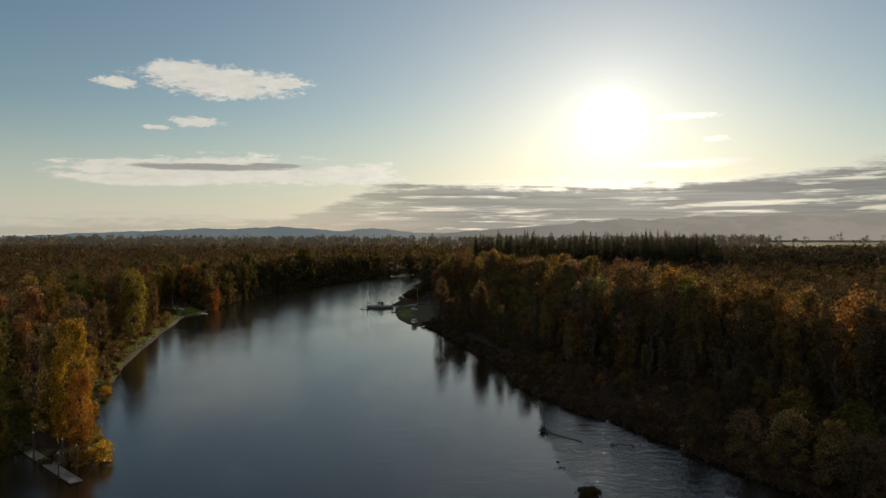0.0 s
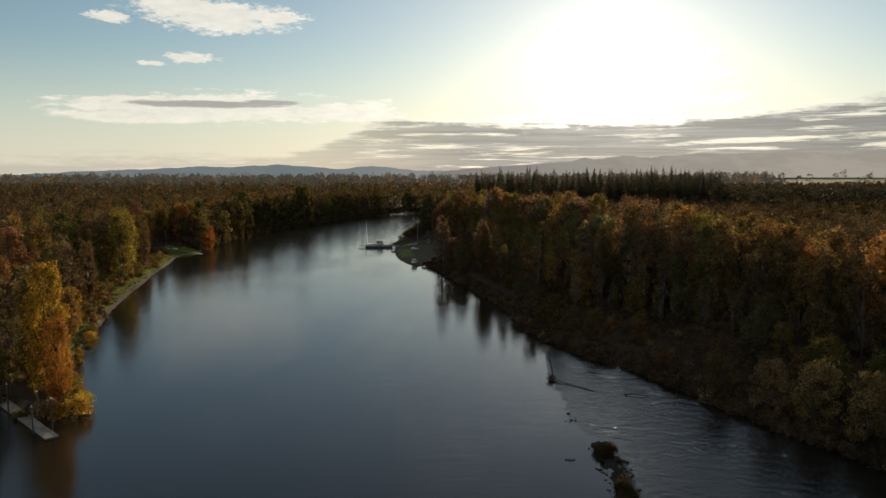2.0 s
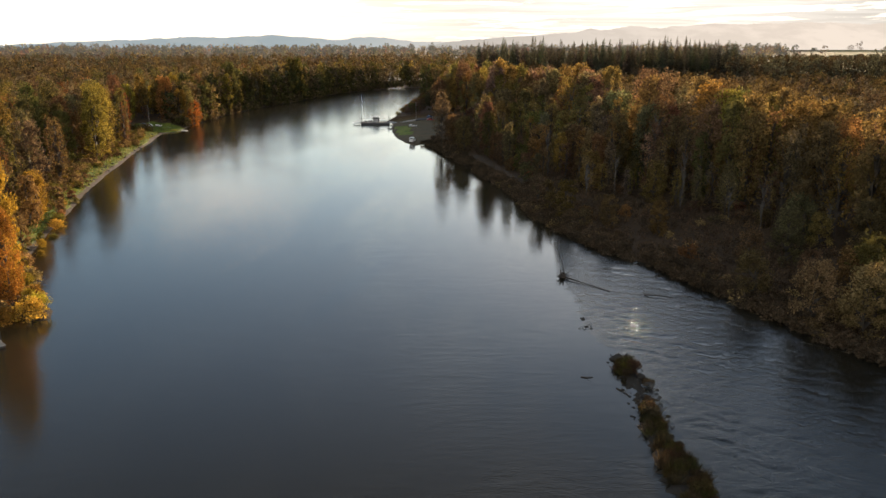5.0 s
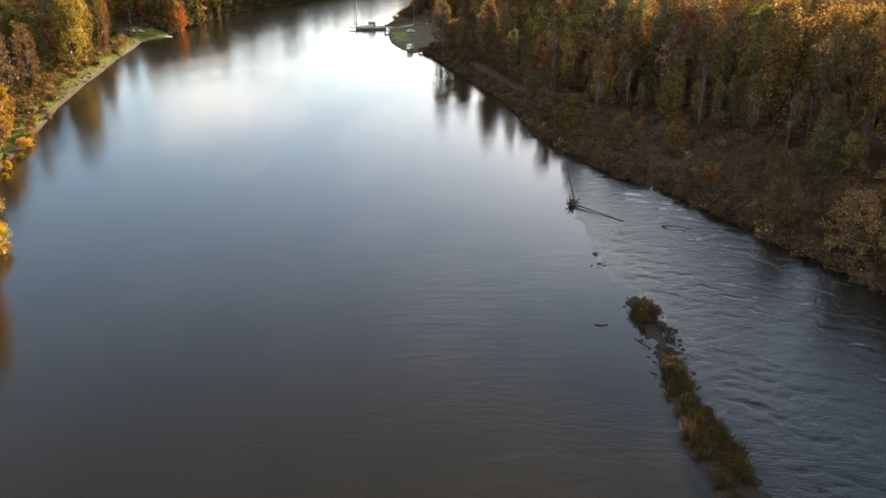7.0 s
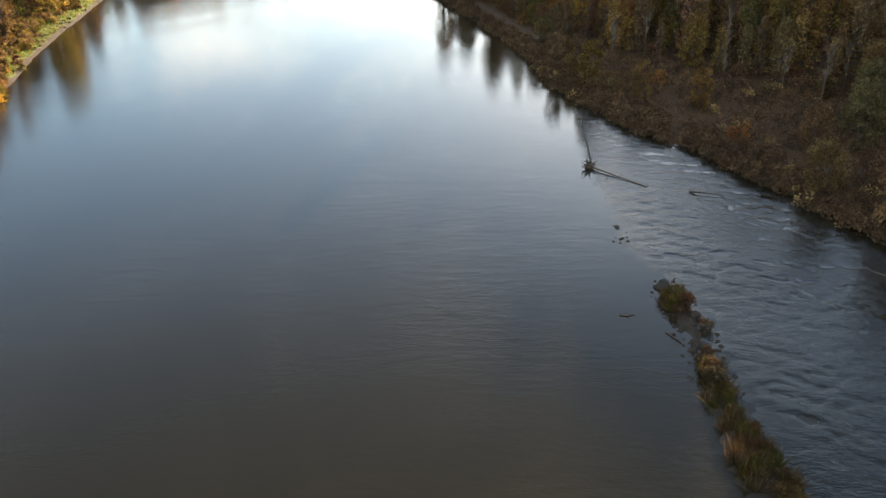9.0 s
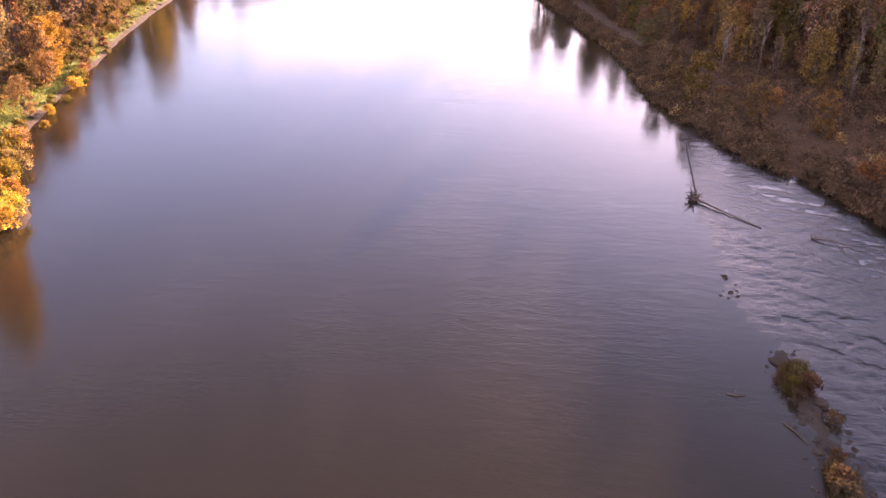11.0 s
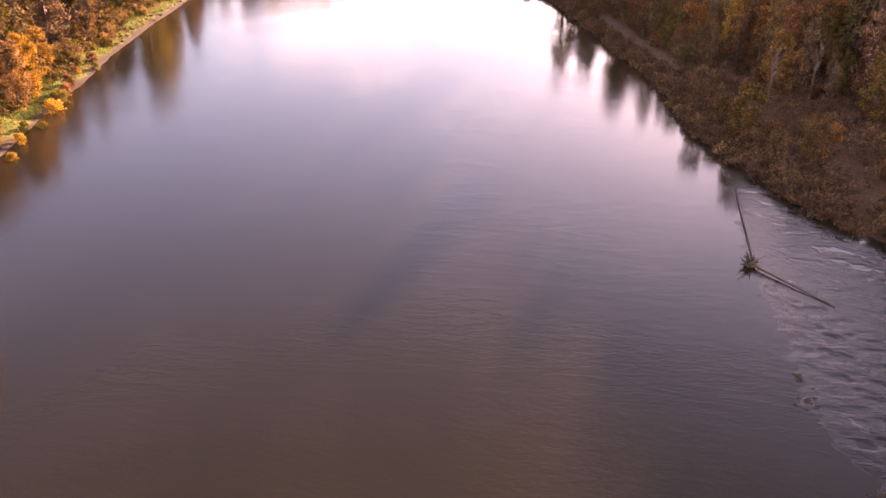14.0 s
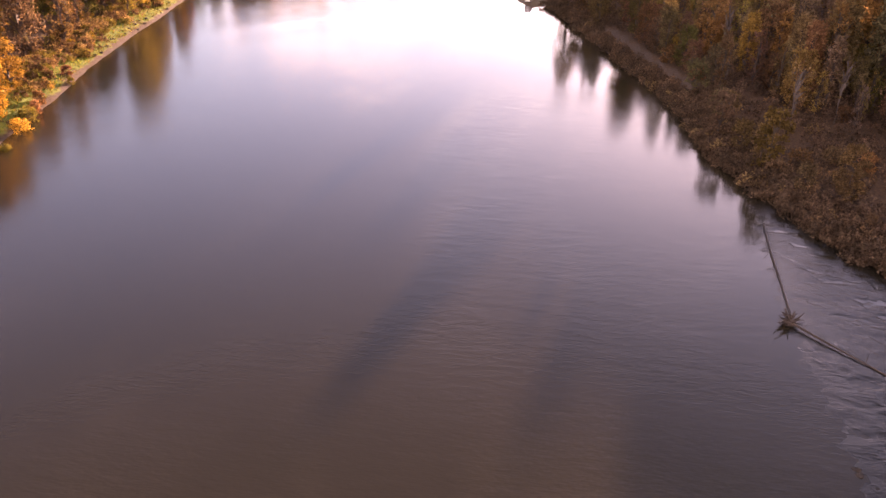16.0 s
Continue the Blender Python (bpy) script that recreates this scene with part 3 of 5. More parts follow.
# ---- trees and shrubs ----
GREEN, OLIVE, GOLD = (0.105, 0.108, 0.03), (0.14, 0.122, 0.038), (0.27, 0.19, 0.045)
YELLOW, ORANGE, RUST = (0.4, 0.31, 0.055), (0.28, 0.135, 0.045), (0.2, 0.09, 0.04)
BROWN, TAN, CONIFER = (0.15, 0.1, 0.062), (0.24, 0.175, 0.092), (0.08, 0.08, 0.062)

DULL_OLIVE, DULL_GREEN, DULL_BROWN, DULL_GOLD = (0.1, 0.09, 0.034), (0.07, 0.074, 0.032), (0.135, 0.1, 0.066), (0.18, 0.138, 0.042)


def leaf_cloud(rng, centres, radii, per, size):
    """Small bent leaf sprays scattered through clumps; returns vertices and faces."""
    which = np.repeat(np.arange(len(centres)), per)
    n = len(which)
    off = rng.normal(size=(n, 3))
    off /= np.linalg.norm(off, axis=1)[:, None] + 1e-9
    off *= rng.uniform(0, 1, n)[:, None] ** 0.45
    pos = centres[which] + off * radii[which]
    a = rng.normal(size=(n, 3))
    a /= np.linalg.norm(a, axis=1)[:, None]
    b = np.cross(a, rng.normal(size=(n, 3)))
    b /= np.linalg.norm(b, axis=1)[:, None] + 1e-9
    c = np.cross(a, b)
    s = size * rng.uniform(0.55, 1.35, n)[:, None]
    v = np.empty((n, 3, 3))
    v[:, 0] = pos - a * s * 0.65 + c * s * 0.15
    v[:, 1] = pos + b * s * 0.55
    v[:, 2] = pos + a * s * 0.6 - b * s * 0.35
    return v.reshape(-1, 3), np.arange(n * 3).reshape(n, 3)


def crown_clumps(rng, height, width, bare, lobes, kind):
    """Centres and radii of the foliage clumps of one crown."""
    u = rng.uniform(0.0, 1.0, lobes)
    t = u ** 0.8
    if kind == "poplar":
        prof = np.sin(np.pi * np.clip(0.12 + 0.8 * t, 0, 1)) ** 0.6
    elif kind == "round":
        prof = np.sin(np.pi * np.clip(0.16 + 0.76 * t, 0, 1)) ** 0.55
    elif kind == "fir":
        prof = 1.05 * (1 - t) + 0.04
    else:
        prof = np.sin(np.pi * np.clip(0.25 + 0.6 * t, 0, 1))
    ang = rng.uniform(0, 2 * np.pi, lobes)
    rad = width / 2 * prof * rng.uniform(0.35, 1.0, lobes) ** 0.6
    lean = rng.normal(0, 0.02, 2)
    z = bare * height + (1 - bare) * height * t * 0.97
    ctr = np.column_stack([np.cos(ang) * rad + lean[0] * z, np.sin(ang) * rad + lean[1] * z, z])
    base = width * {"poplar": 0.2, "round": 0.19, "fir": 0.16, "shrub": 0.26}[kind]
    r = base * rng.uniform(0.65, 1.2, lobes)
    radii = np.column_stack([r, r, r * {"poplar": 1.35, "round": 0.85, "fir": 0.55, "shrub": 0.9}[kind]])
    if kind == "fir":
        radii *= (1.1 - 0.75 * t)[:, None]
    return ctr, radii


def trunk_mesh(rng, name, height, width, bare, limbs, mat, centres):
    """A tapered, slightly crooked trunk; its limbs grow out of its own rings."""
    r = max(0.06, height * 0.0078)
    sides, levels = 7, 11
    verts, faces = [], []
    sway = rng.normal(0, 0.009, (levels, 2)).cumsum(0) * height * 0.5
    for k in range(levels):
        z = -0.6 + (height * 0.9 + 0.6) * k / (levels - 1)
        rad = r * (1.2 - 1.12 * k / (levels - 1)) * (1.5 if k == 0 else 1.0)
        for s in range(sides):
            a = s * 2 * math.pi / sides
            verts.append((sway[k, 0] + math.cos(a) * rad, sway[k, 1] + math.sin(a) * rad, z))
    for k in range(levels - 1):
        for s in range(sides):
            faces.append((k * sides + s, k * sides + (s + 1) % sides, (k + 1) * sides + (s + 1) % sides, (k + 1) * sides + s))
    for _ in range(limbs):
        end = centres[int(rng.integers(len(centres)))]
        k = int(np.clip((end[2] * rng.uniform(0.55, 0.8) + 0.6) / (height * 0.9) * (levels - 1), 1, levels - 2))
        s = int(((math.atan2(end[1], end[0]) / (2 * math.pi)) % 1.0) * sides) % sides
        base = [k * sides + s, k * sides + (s + 1) % sides, (k + 1) * sides + (s + 1) % sides, (k + 1) * sides + s]
        start = np.mean([verts[q] for q in base], 0)
        for f, rad in ((0.5, r * 0.26), (1.0, r * 0.07)):
            mid = start + (np.asarray(end) - start) * f + (0, 0, 0.05 * height * math.sin(f * 2.6) * 0.5)
            side = np.cross(np.asarray(end) - start, (0, 0, 1.0))
            side /= np.linalg.norm(side) + 1e-6
            up = np.array((0, 0, 1.0))
            n = len(verts)
            for c, d in ((-1, -1), (1, -1), (1, 1), (-1, 1)):
                verts.append(tuple(mid + side * c * rad + up * d * rad))
            for q in range(4):
                faces.append((base[q], base[(q + 1) % 4], n + (q + 1) % 4, n + q))
            base = [n, n + 1, n + 2, n + 3]
    me = quick_mesh(name, verts, faces)
    me.materials.append(mat)
    return me


def crown_mesh(name, verts, faces, mat):
    me = quick_mesh(name, verts, faces)
    me.materials.append(mat)
    return me


def fir_boughs(rng, height, width, bare, n, size):
    """Drooping bough sprays in whorls on a cone with a pointed top."""
    t = rng.uniform(0, 1, n) ** 0.85
    a = rng.uniform(0, 2 * np.pi, n)
    r = width / 2 * (1 - t) ** 0.85 * rng.uniform(0.15, 1, n) ** 0.5
    z = height * (bare + (1 - bare) * t) - 0.25 * r
    s = size * (1.15 - t)[:, None] * rng.uniform(0.7, 1.3, n)[:, None]
    out = np.column_stack([np.cos(a), np.sin(a), -0.3 * np.ones(n)])
    side = np.column_stack([-np.sin(a), np.cos(a), rng.normal(0, 0.3, n)])
    pos = np.column_stack([np.cos(a) * r, np.sin(a) * r, z])
    v = np.stack([pos - out * s * 0.5 - side * s * 0.4, pos - out * s * 0.5 + side * s * 0.4, pos + out * s * 0.8], 1)
    return v.reshape(-1, 3), np.arange(3 * n).reshape(n, 3)


KINDS = {}


def kind_of(key, height, width, bare, kind, lobes, per, size, limbs, count, mat=BARK, seed=1):
    """Several grown shapes of one kind of tree: (trunk mesh, crown mesh) pairs."""
    out = []
    for k in range(count):
        rng = np.random.default_rng(seed * 100 + k)
        h, w = height * rng.uniform(0.94, 1.06), width * rng.uniform(0.88, 1.12)
        ctr, rad = crown_clumps(rng, h, w, bare, lobes, kind)
        v, f = leaf_cloud(rng, ctr, rad, per, size)
        if kind == "fir":
            v, f = fir_boughs(rng, h, w, bare, lobes * per, size)
        out.append((trunk_mesh(rng, "trunk", h, w, bare, limbs, mat, ctr), crown_mesh("crown", v, f, LEAF)))
    KINDS[key] = out


kind_of("cottonwood", 34, 10.5, 0.07, "poplar", 92, 40, 0.74, 16, 6, BARK, 1)
kind_of("slender", 30, 7.0, 0.06, "poplar", 66, 34, 0.68, 12, 4, BARK, 2)
kind_of("maple", 22, 12.0, 0.06, "round", 80, 38, 0.68, 14, 4, BARK, 3)
kind_of("alder", 13, 6.5, 0.08, "round", 40, 36, 0.55, 10, 4, BARK, 4)
kind_of("fir", 42, 14.0, 0.12, "fir", 90, 17, 1.9, 0, 4, BARK, 5)
kind_of("shrub", 4.2, 4.6, 0.02, "shrub", 24, 44, 0.4, 9, 6, BARK, 6)
kind_of("thin", 29, 8.5, 0.1, "poplar", 58, 20, 0.58, 34, 5, BARK, 11)
kind_of("maple_near", 22, 11.0, 0.05, "round", 130, 90, 0.4, 16, 3, BARK, 8)
kind_of("alder_near", 13, 6.5, 0.04, "round", 64, 72, 0.36, 12, 4, BARK, 9)
kind_of("bare", 20, 7.0, 0.3, "round", 30, 6, 0.5, 26, 3, PALE_BARK, 7)


def reed_kind():
    """Clumps of standing dead grass and reed: thin blades fanning from the base."""
    out = []
    for k in range(4):
        r = np.random.default_rng(700 + k)
        n = 420
        base = np.column_stack([r.normal(0, 0.42, n), r.normal(0, 0.42, n), np.zeros(n)])
        tip = base * r.uniform(1.2, 2.4, (n, 1)) + np.column_stack([r.normal(0, 0.15, n), r.normal(0, 0.15, n), r.uniform(0.6, 1.9, n)])
        a = r.uniform(0, 6.28, n)
        side = np.column_stack([np.cos(a), np.sin(a), 0 * a]) * 0.055
        v = np.stack([base - side, base + side, tip], 1).reshape(-1, 3)
        stem = quick_mesh("stem", [(0.04 * math.cos(q * 2.1), 0.04 * math.sin(q * 2.1), z) for z in (-0.2, 1.2) for q in range(3)],
                          [(q, (q + 1) % 3, (q + 1) % 3 + 3, q + 3) for q in range(3)])
        stem.materials.append(BARK)
        out.append((stem, crown_mesh("crown", v, np.arange(3 * n).reshape(n, 3), LEAF)))
    KINDS["reed"] = out


reed_kind()
LABELS = {"cottonwood": ("black_cottonwood", "tall cottonwood with thinning autumn leaves on the river bank", "tree"),
          "slender": ("poplar", "slender poplar with yellowing leaves on the river bank", "tree"),
          "maple": ("maple", "broad maple in autumn colour on the river bank", "tree"),
          "alder": ("alder", "small alder with turning leaves by the water", "tree"),
          "maple_near": ("maple", "broad maple in autumn colour on the river bank", "tree"),
          "alder_near": ("alder", "small alder with turning leaves by the water", "tree"),
          "thin": ("poplar", "half-bare poplar with sparse brown leaves and fine branches", "tree"),
          "fir": ("fir", "dark evergreen fir standing above the woods", "tree"),
          "shrub": ("willow_shrub", "low willow shrub on the bank", "shrub"),
          "reed": ("grass_tussock", "tussock of dead brown grass on the gravel bar", "grass"),
          "bare": ("bare_tree", "half-bare pale-barked tree in the bank thicket", "tree")}
rng = np.random.default_rng(42)


def plant(key, x, y, scale=1.0, colour=OLIVE, label="", tall=1.0, group="", z=None):
    name, text, cat = LABELS[key]
    shapes = KINDS[key]
    trunk, crown = shapes[int(rng.integers(len(shapes)))]
    if z is None:
        z = float(land(np.array([[x, y]]))[0])
    thing = new(name)
    thing.location, thing.rotation_euler = (x, y, z - 0.15), (0, 0, float(rng.uniform(0, 6.28)))
    thing.scale = (scale, scale, scale * tall)
    jit = rng.uniform(0.82, 1.18, 3)
    for nm, me in (("trunk", trunk), ("crown", crown)):
        ob = new(nm, me)
        ob.parent = thing
        if nm == "crown":
            ob.color = (*[float(c * j) for c, j in zip(colour, jit)], 1.0)
    return tagged(thing, label or text, cat, group or f"{name}s on the banks")


def scatter(n, lo, hi, gap, accept):
    """Random spots at least gap apart where accept() holds."""
    pts = rng.uniform(lo, hi, (n, 2))
    pts = pts[accept(pts)]
    grid, out = {}, []
    for p in pts:
        c = (int(p[0] // gap), int(p[1] // gap))
        near = [q for i in (-1, 0, 1) for j in (-1, 0, 1) for q in grid.get((c[0] + i, c[1] + j), ())]
        if all(abs(p[0] - q[0]) + abs(p[1] - q[1]) > gap for q in near):
            grid.setdefault(c, []).append(p)
            out.append(p)
    return np.array(out)


TALL_RIGHT = np.array([(-8, 573), (-4, 537), (4, 484), (21, 452), (37, 418), (47, 381), (56, 338), (66, 292), (75, 248), (88, 209), (106, 175),
                       (121, 145), (142, 92), (160, 20)], float)


def light_gap(p, tall):
    """How much of a tree's height stays under the sun's rays that reach the riffle through a gap in the woods."""
    east, north = math.sin(SUN_AZ), math.cos(SUN_AZ)
    cross = p[0] * north - p[1] * east
    ray = ((p[0] - 37) * east + (p[1] - 192) * north) * math.tan(SUN_EL)
    if abs(cross - 0.6) < 1.3 + 0.06 * tall and 0.1 < ray < tall + 3:
        return max(0.2, (ray - 3.5) / tall)
    return 1.0


def right_of_line(p):
    return p[:, 0] - np.interp(p[:, 1], TALL_RIGHT[::-1, 1], TALL_RIGHT[::-1, 0])


def pick(options):
    w = np.array([o[1] for o in options], float)
    return options[int(rng.choice(len(options), p=w / w.sum()))][0]


UMBER, GREYBROWN = (0.13, 0.085, 0.05), (0.14, 0.11, 0.075)
LEFT_COLS = [(DULL_OLIVE, 4), (DULL_GREEN, 1.5), (DULL_GOLD, 1.8), (TAN, 0.8), (RUST, 0.4), (UMBER, 3.6), (GREYBROWN, 2.8), (OLIVE, 0.7), (GOLD, 0.5)]
RIGHT_COLS = [((0.19, 0.14, 0.06), 5), ((0.15, 0.13, 0.06), 1.5), ((0.28, 0.2, 0.07), 3), (OLIVE, 1.0), ((0.17, 0.115, 0.075), 4), ((0.19, 0.15, 0.105), 4), (TAN, 1.5)]
# west-bank hues at about half tone: canopy shade put into the leaf colour
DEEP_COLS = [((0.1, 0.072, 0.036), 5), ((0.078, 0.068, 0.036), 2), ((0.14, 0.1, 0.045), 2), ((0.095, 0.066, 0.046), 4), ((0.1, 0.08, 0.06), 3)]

# the orange and gold trees that stand out on the east bank
plant("maple_near", -90.7, 171.1, 0.82, GOLD, "tall maple half gold, half orange beside the boat dock", 1.6)
plant("maple_near", -85.5, 165.7, 0.5, ORANGE, "orange maple leaning over the dock", 1.6)
plant("maple_near", -96.8, 176.4, 0.8, DULL_OLIVE, "", 1.35)
plant("maple_near", -101.5, 165.7, 0.75, DULL_OLIVE, "", 1.3)
plant("shrub", -78.4, 159.4, 1.0, YELLOW, "golden shrub overhanging the water at the point")
plant("shrub", -82.2, 158.2, 0.85, GOLD)
plant("shrub", -85.5, 160, 1.0, TAN)
plant("shrub", -89.3, 157.9, 0.9, DULL_OLIVE)
for x, y, s, c in ((-77.9, 163.2, 0.7, YELLOW), (-81.7, 168.7, 0.75, GOLD), (-87.9, 176, 0.75, GOLD), (-92.1, 182.3, 0.6, YELLOW), (-96.8, 189.6, 0.75, YELLOW), (-100.5, 196.8, 0.65, OLIVE),
                   (-99.1, 202.1, 0.5, GOLD), (-103.2, 209.7, 0.55, YELLOW), (-89.3, 179.7, 0.9, TAN), (-105.1, 218.9, 0.45, OLIVE)):
    plant("shrub", x - 1.2, y, s, c, "golden willow shrub along the water's edge")
plant("alder_near", -106.1, 204.9, 0.6, TAN)
plant("shrub", -97.7, 190.4, 0.9, TAN)
plant("shrub", -94.9, 182.1, 0.9, OLIVE)
plant("alder_near", -115.2, 224.7, 0.95, TAN, "", 1.2)
plant("shrub", -110.6, 228.8, 0.7, YELLOW, "bright yellow shrub beside the mown bank")
plant("alder_near", -117.1, 231, 0.85, GOLD, "", 1.3)
for x, y in ((-107.9, 215.9), (-113.3, 235), (-117.9, 244.8), (-122.4, 253.6), (-125.1, 265.3), (-131.4, 281.2), (-115.2, 239.5), (-121.5, 261.1)):
    plant("shrub", x, y, rng.uniform(0.4, 0.75), pick([(BROWN, 2), (TAN, 2), (OLIVE, 2)]))
plant("alder_near", -126.1, 247.8, 0.8, GOLD, "small golden alder at the wood's edge")
plant("maple", -143.4, 242.6, 0.72, ORANGE, "orange-topped maple among green trees", 1.1)
plant("slender", -133.4, 247.1, 0.75, GREEN)
plant("cottonwood", -153.3, 344.6, 0.88, GOLD, "gold-sided cottonwood above the bank")
plant("cottonwood", -149.8, 334.3, 0.8, OLIVE)
plant("cottonwood", -158.5, 356.4, 0.9, OLIVE)
plant("maple", -171.1, 485.8, 0.8, ORANGE, "orange maple at the boat ramp", 1.15)
plant("maple", -165.8, 494.5, 0.62, ORANGE, "", 1.1)
plant("maple", -179.6, 487.7, 0.95, ORANGE, "", 1.25)
plant("alder", -163.3, 485.4, 0.85, ORANGE)

# front rows of the woods on both banks
def left_front(p):
    d = shore(p)
    return (p[:, 0] < -60) & (d > np.where(p[:, 1] > 472, 1.0, np.where(p[:, 1] < 400, 11.0, 15.0) + 3.5 * wave(p[:, 0], p[:, 1], 9.0, 1.0))) & (d < 38) & ~inside(p, RAMP_LOT) & (reach(p, RAMP_LOT) > 5)


for x, y in scatter(2600, (-245, 158), (-80, 640), 8.5, left_front)[:190]:
    key = pick([("cottonwood", 3), ("slender", 2), ("maple", 2), ("alder", 1.5), ("thin", 5)])
    plant(key, x, y, rng.uniform(0.58, 0.86), pick(LEFT_COLS), "", 1.0 if key != "maple" else 1.25)


def right_front(p):
    s = right_of_line(p)
    return (s > 0) & (s < 22) & (shore(p) > 6) & (p[:, 0] < 220)


for x, y in scatter(3800, (-8, 110), (190, 640), 7.0, right_front)[:215]:
    key = pick([("cottonwood", 6), ("slender", 2.5), ("thin", 3)])
    size = rng.uniform(0.9, 1.0) if 330 < y < 480 else rng.uniform(0.76, 0.96)
    plant(key, x, y, size * light_gap((x, y), 33 * size), pick(RIGHT_COLS))

# lower growth between the tall woods and the west shore
def right_low(p):
    s = right_of_line(p)
    return (s < 0) & (shore(p) > 0.9) & (p[:, 0] > -10) & ~inside(p, LOT) & ~((p[:, 1] > 275) & (p[:, 1] < 356) & (shore(p) < 7.5))


for x, y in scatter(1500, (-8, 110), (130, 480), 7.5, right_low)[:80]:
    key = pick([("alder_near", 3.5), ("shrub", 5)])
    size = rng.uniform(0.7, 1.15)
    tall = (13 if key == "alder_near" else 4.5) * size
    plant(key, x, y, size * light_gap((x, y), tall), pick([(BROWN, 4), (DULL_BROWN, 4), (TAN, 1), (RUST, 0.4), (GOLD, 0.2)]))
# dark trees that stand close to the west waterline
BANK_Y, BANK_X = [p[1] for p in RIGHT_BANK[:15:-1]], [p[0] for p in RIGHT_BANK[:15:-1]]
DARK_COLS = [(BROWN, 3), (DULL_BROWN, 3), (DULL_OLIVE, 1.5)]
for y in range(284, 394, 6):
    strip = 280 < y < 352
    x = float(np.interp(y, BANK_Y, BANK_X)) + float(rng.uniform(9.0, 12.0) if strip else rng.uniform(3.5, 8.0))
    plant(pick([("slender", 2), ("maple", 1.5), ("cottonwood", 1)]), x, y + float(rng.uniform(-2, 2)), rng.uniform(0.5, 0.72) if y > 320 else rng.uniform(0.36, 0.52), pick(DARK_COLS),
          "dark autumn tree standing close to the west waterline")
for x, y, s in ((27.5, 237, 0.9), (24.5, 246, 0.55), (22.5, 262, 0.6), (20, 279, 0.7), (31.5, 228, 0.45)):
    plant("alder", x, y, s, pick(DARK_COLS), "dark alder leaning over the west waterline")
for x, y in ((103, 281), (97, 277), (94, 270), (108, 276)):
    plant("cottonwood", x, y, rng.uniform(0.75, 0.9), pick(RIGHT_COLS))
for x, y in ((98, 268), (102, 266), (95, 263), (101, 272)):
    plant("shrub", x, y, rng.uniform(0.9, 1.2), BROWN)
plant("maple_near", 96, 208, 0.72, TAN, "round pale-gold tree in front of the dark woods", 1.25)
for x, y, s, c in ((60, 158, 1.0, TAN), (66, 152, 1.1, TAN), (72, 160, 1.25, OLIVE), (71, 143, 1.0, TAN), (55, 172, 0.8, BROWN), (79, 150, 1.2, OLIVE), (76, 136, 0.9, TAN)):
    plant("alder_near", x, y, s, c, "rounded autumn willow at the water's edge")

# younger trees that step down from the tall woods to the thicket
EDGE_RIGHT = np.array([(0, 484), (4, 440), (8, 400), (12, 370), (20, 335), (27, 308), (36, 282), (47, 262), (60, 247), (74, 236), (92, 206), (112, 172)], float)


def wood_edge(p):
    return p[:, 0] - np.interp(p[:, 1], EDGE_RIGHT[::-1, 1], EDGE_RIGHT[::-1, 0])


for x, y in scatter(4200, (-4, 200), (110, 480), 5.5, lambda p: (wood_edge(p) > 0) & (right_of_line(p) < 1) & (shore(p) > 7.5) & ~inside(p, LOT))[:240]:
    inward = float(wood_edge(np.array([[x, y]]))[0])
    tall = (12 + min(14.0, 0.55 * inward)) * float(rng.uniform(0.75, 1.15))
    tall *= light_gap((x, y), tall)
    key = pick([("slender", 3), ("thin", 4), ("cottonwood", 2), ("bare", 1.2), ("maple", 0.8)])
    plant(key, x, y, tall / {"slender": 30, "thin": 29, "cottonwood": 34, "bare": 20, "maple": 22}[key], pick(RIGHT_COLS))

# pale half-bare trees in front of the woods
for x, y in scatter(600, (20, 170), (120, 430), 13, lambda p: (wood_edge(p) > -8) & (wood_edge(p) < 4) & (shore(p) > 9))[:26]:
    plant("bare", x, y, rng.uniform(0.5, 0.85), pick([(TAN, 2), (GREYBROWN, 3)]))

# trees on the point behind the ferry landing: low brush at its tip, taller inland
for x, y in scatter(2600, (-48, 516), (2, 730), 5.0, lambda p: (shore(p) > 0.8) & ~inside(p, LOT) & (reach(p, LOT) > 1.5))[:120]:
    away = y - 27.0
    fall = math.radians(float(np.interp(x / away, [-0.084, -0.063, -0.048, -0.033, -0.018], [5.1, 4.1, 3.6, 2.5, 1.7])))
    tall = min(27.0, max(3.5, 48.0 - away * math.tan(fall) - 3.0)) * float(rng.uniform(0.78, 1.0))
    if tall < 6:
        plant("shrub", x, y, tall / 4.2, pick(DEEP_COLS))
    elif tall < 15:
        plant("alder", x, y, tall / 13.0, pick(DEEP_COLS))
    else:
        plant(pick([("cottonwood", 2), ("slender", 1)]), x, y, tall / 33.0, pick(RIGHT_COLS))

# firs
for x, y in scatter(560, (12, 690), (300, 880), 7, lambda p: p[:, 0] < 0.33 * p[:, 1])[:270]:
    plant("fir", x, y, rng.uniform(0.9, 1.15), CONIFER)
plant("fir", 62, 640, 1.0, CONIFER)


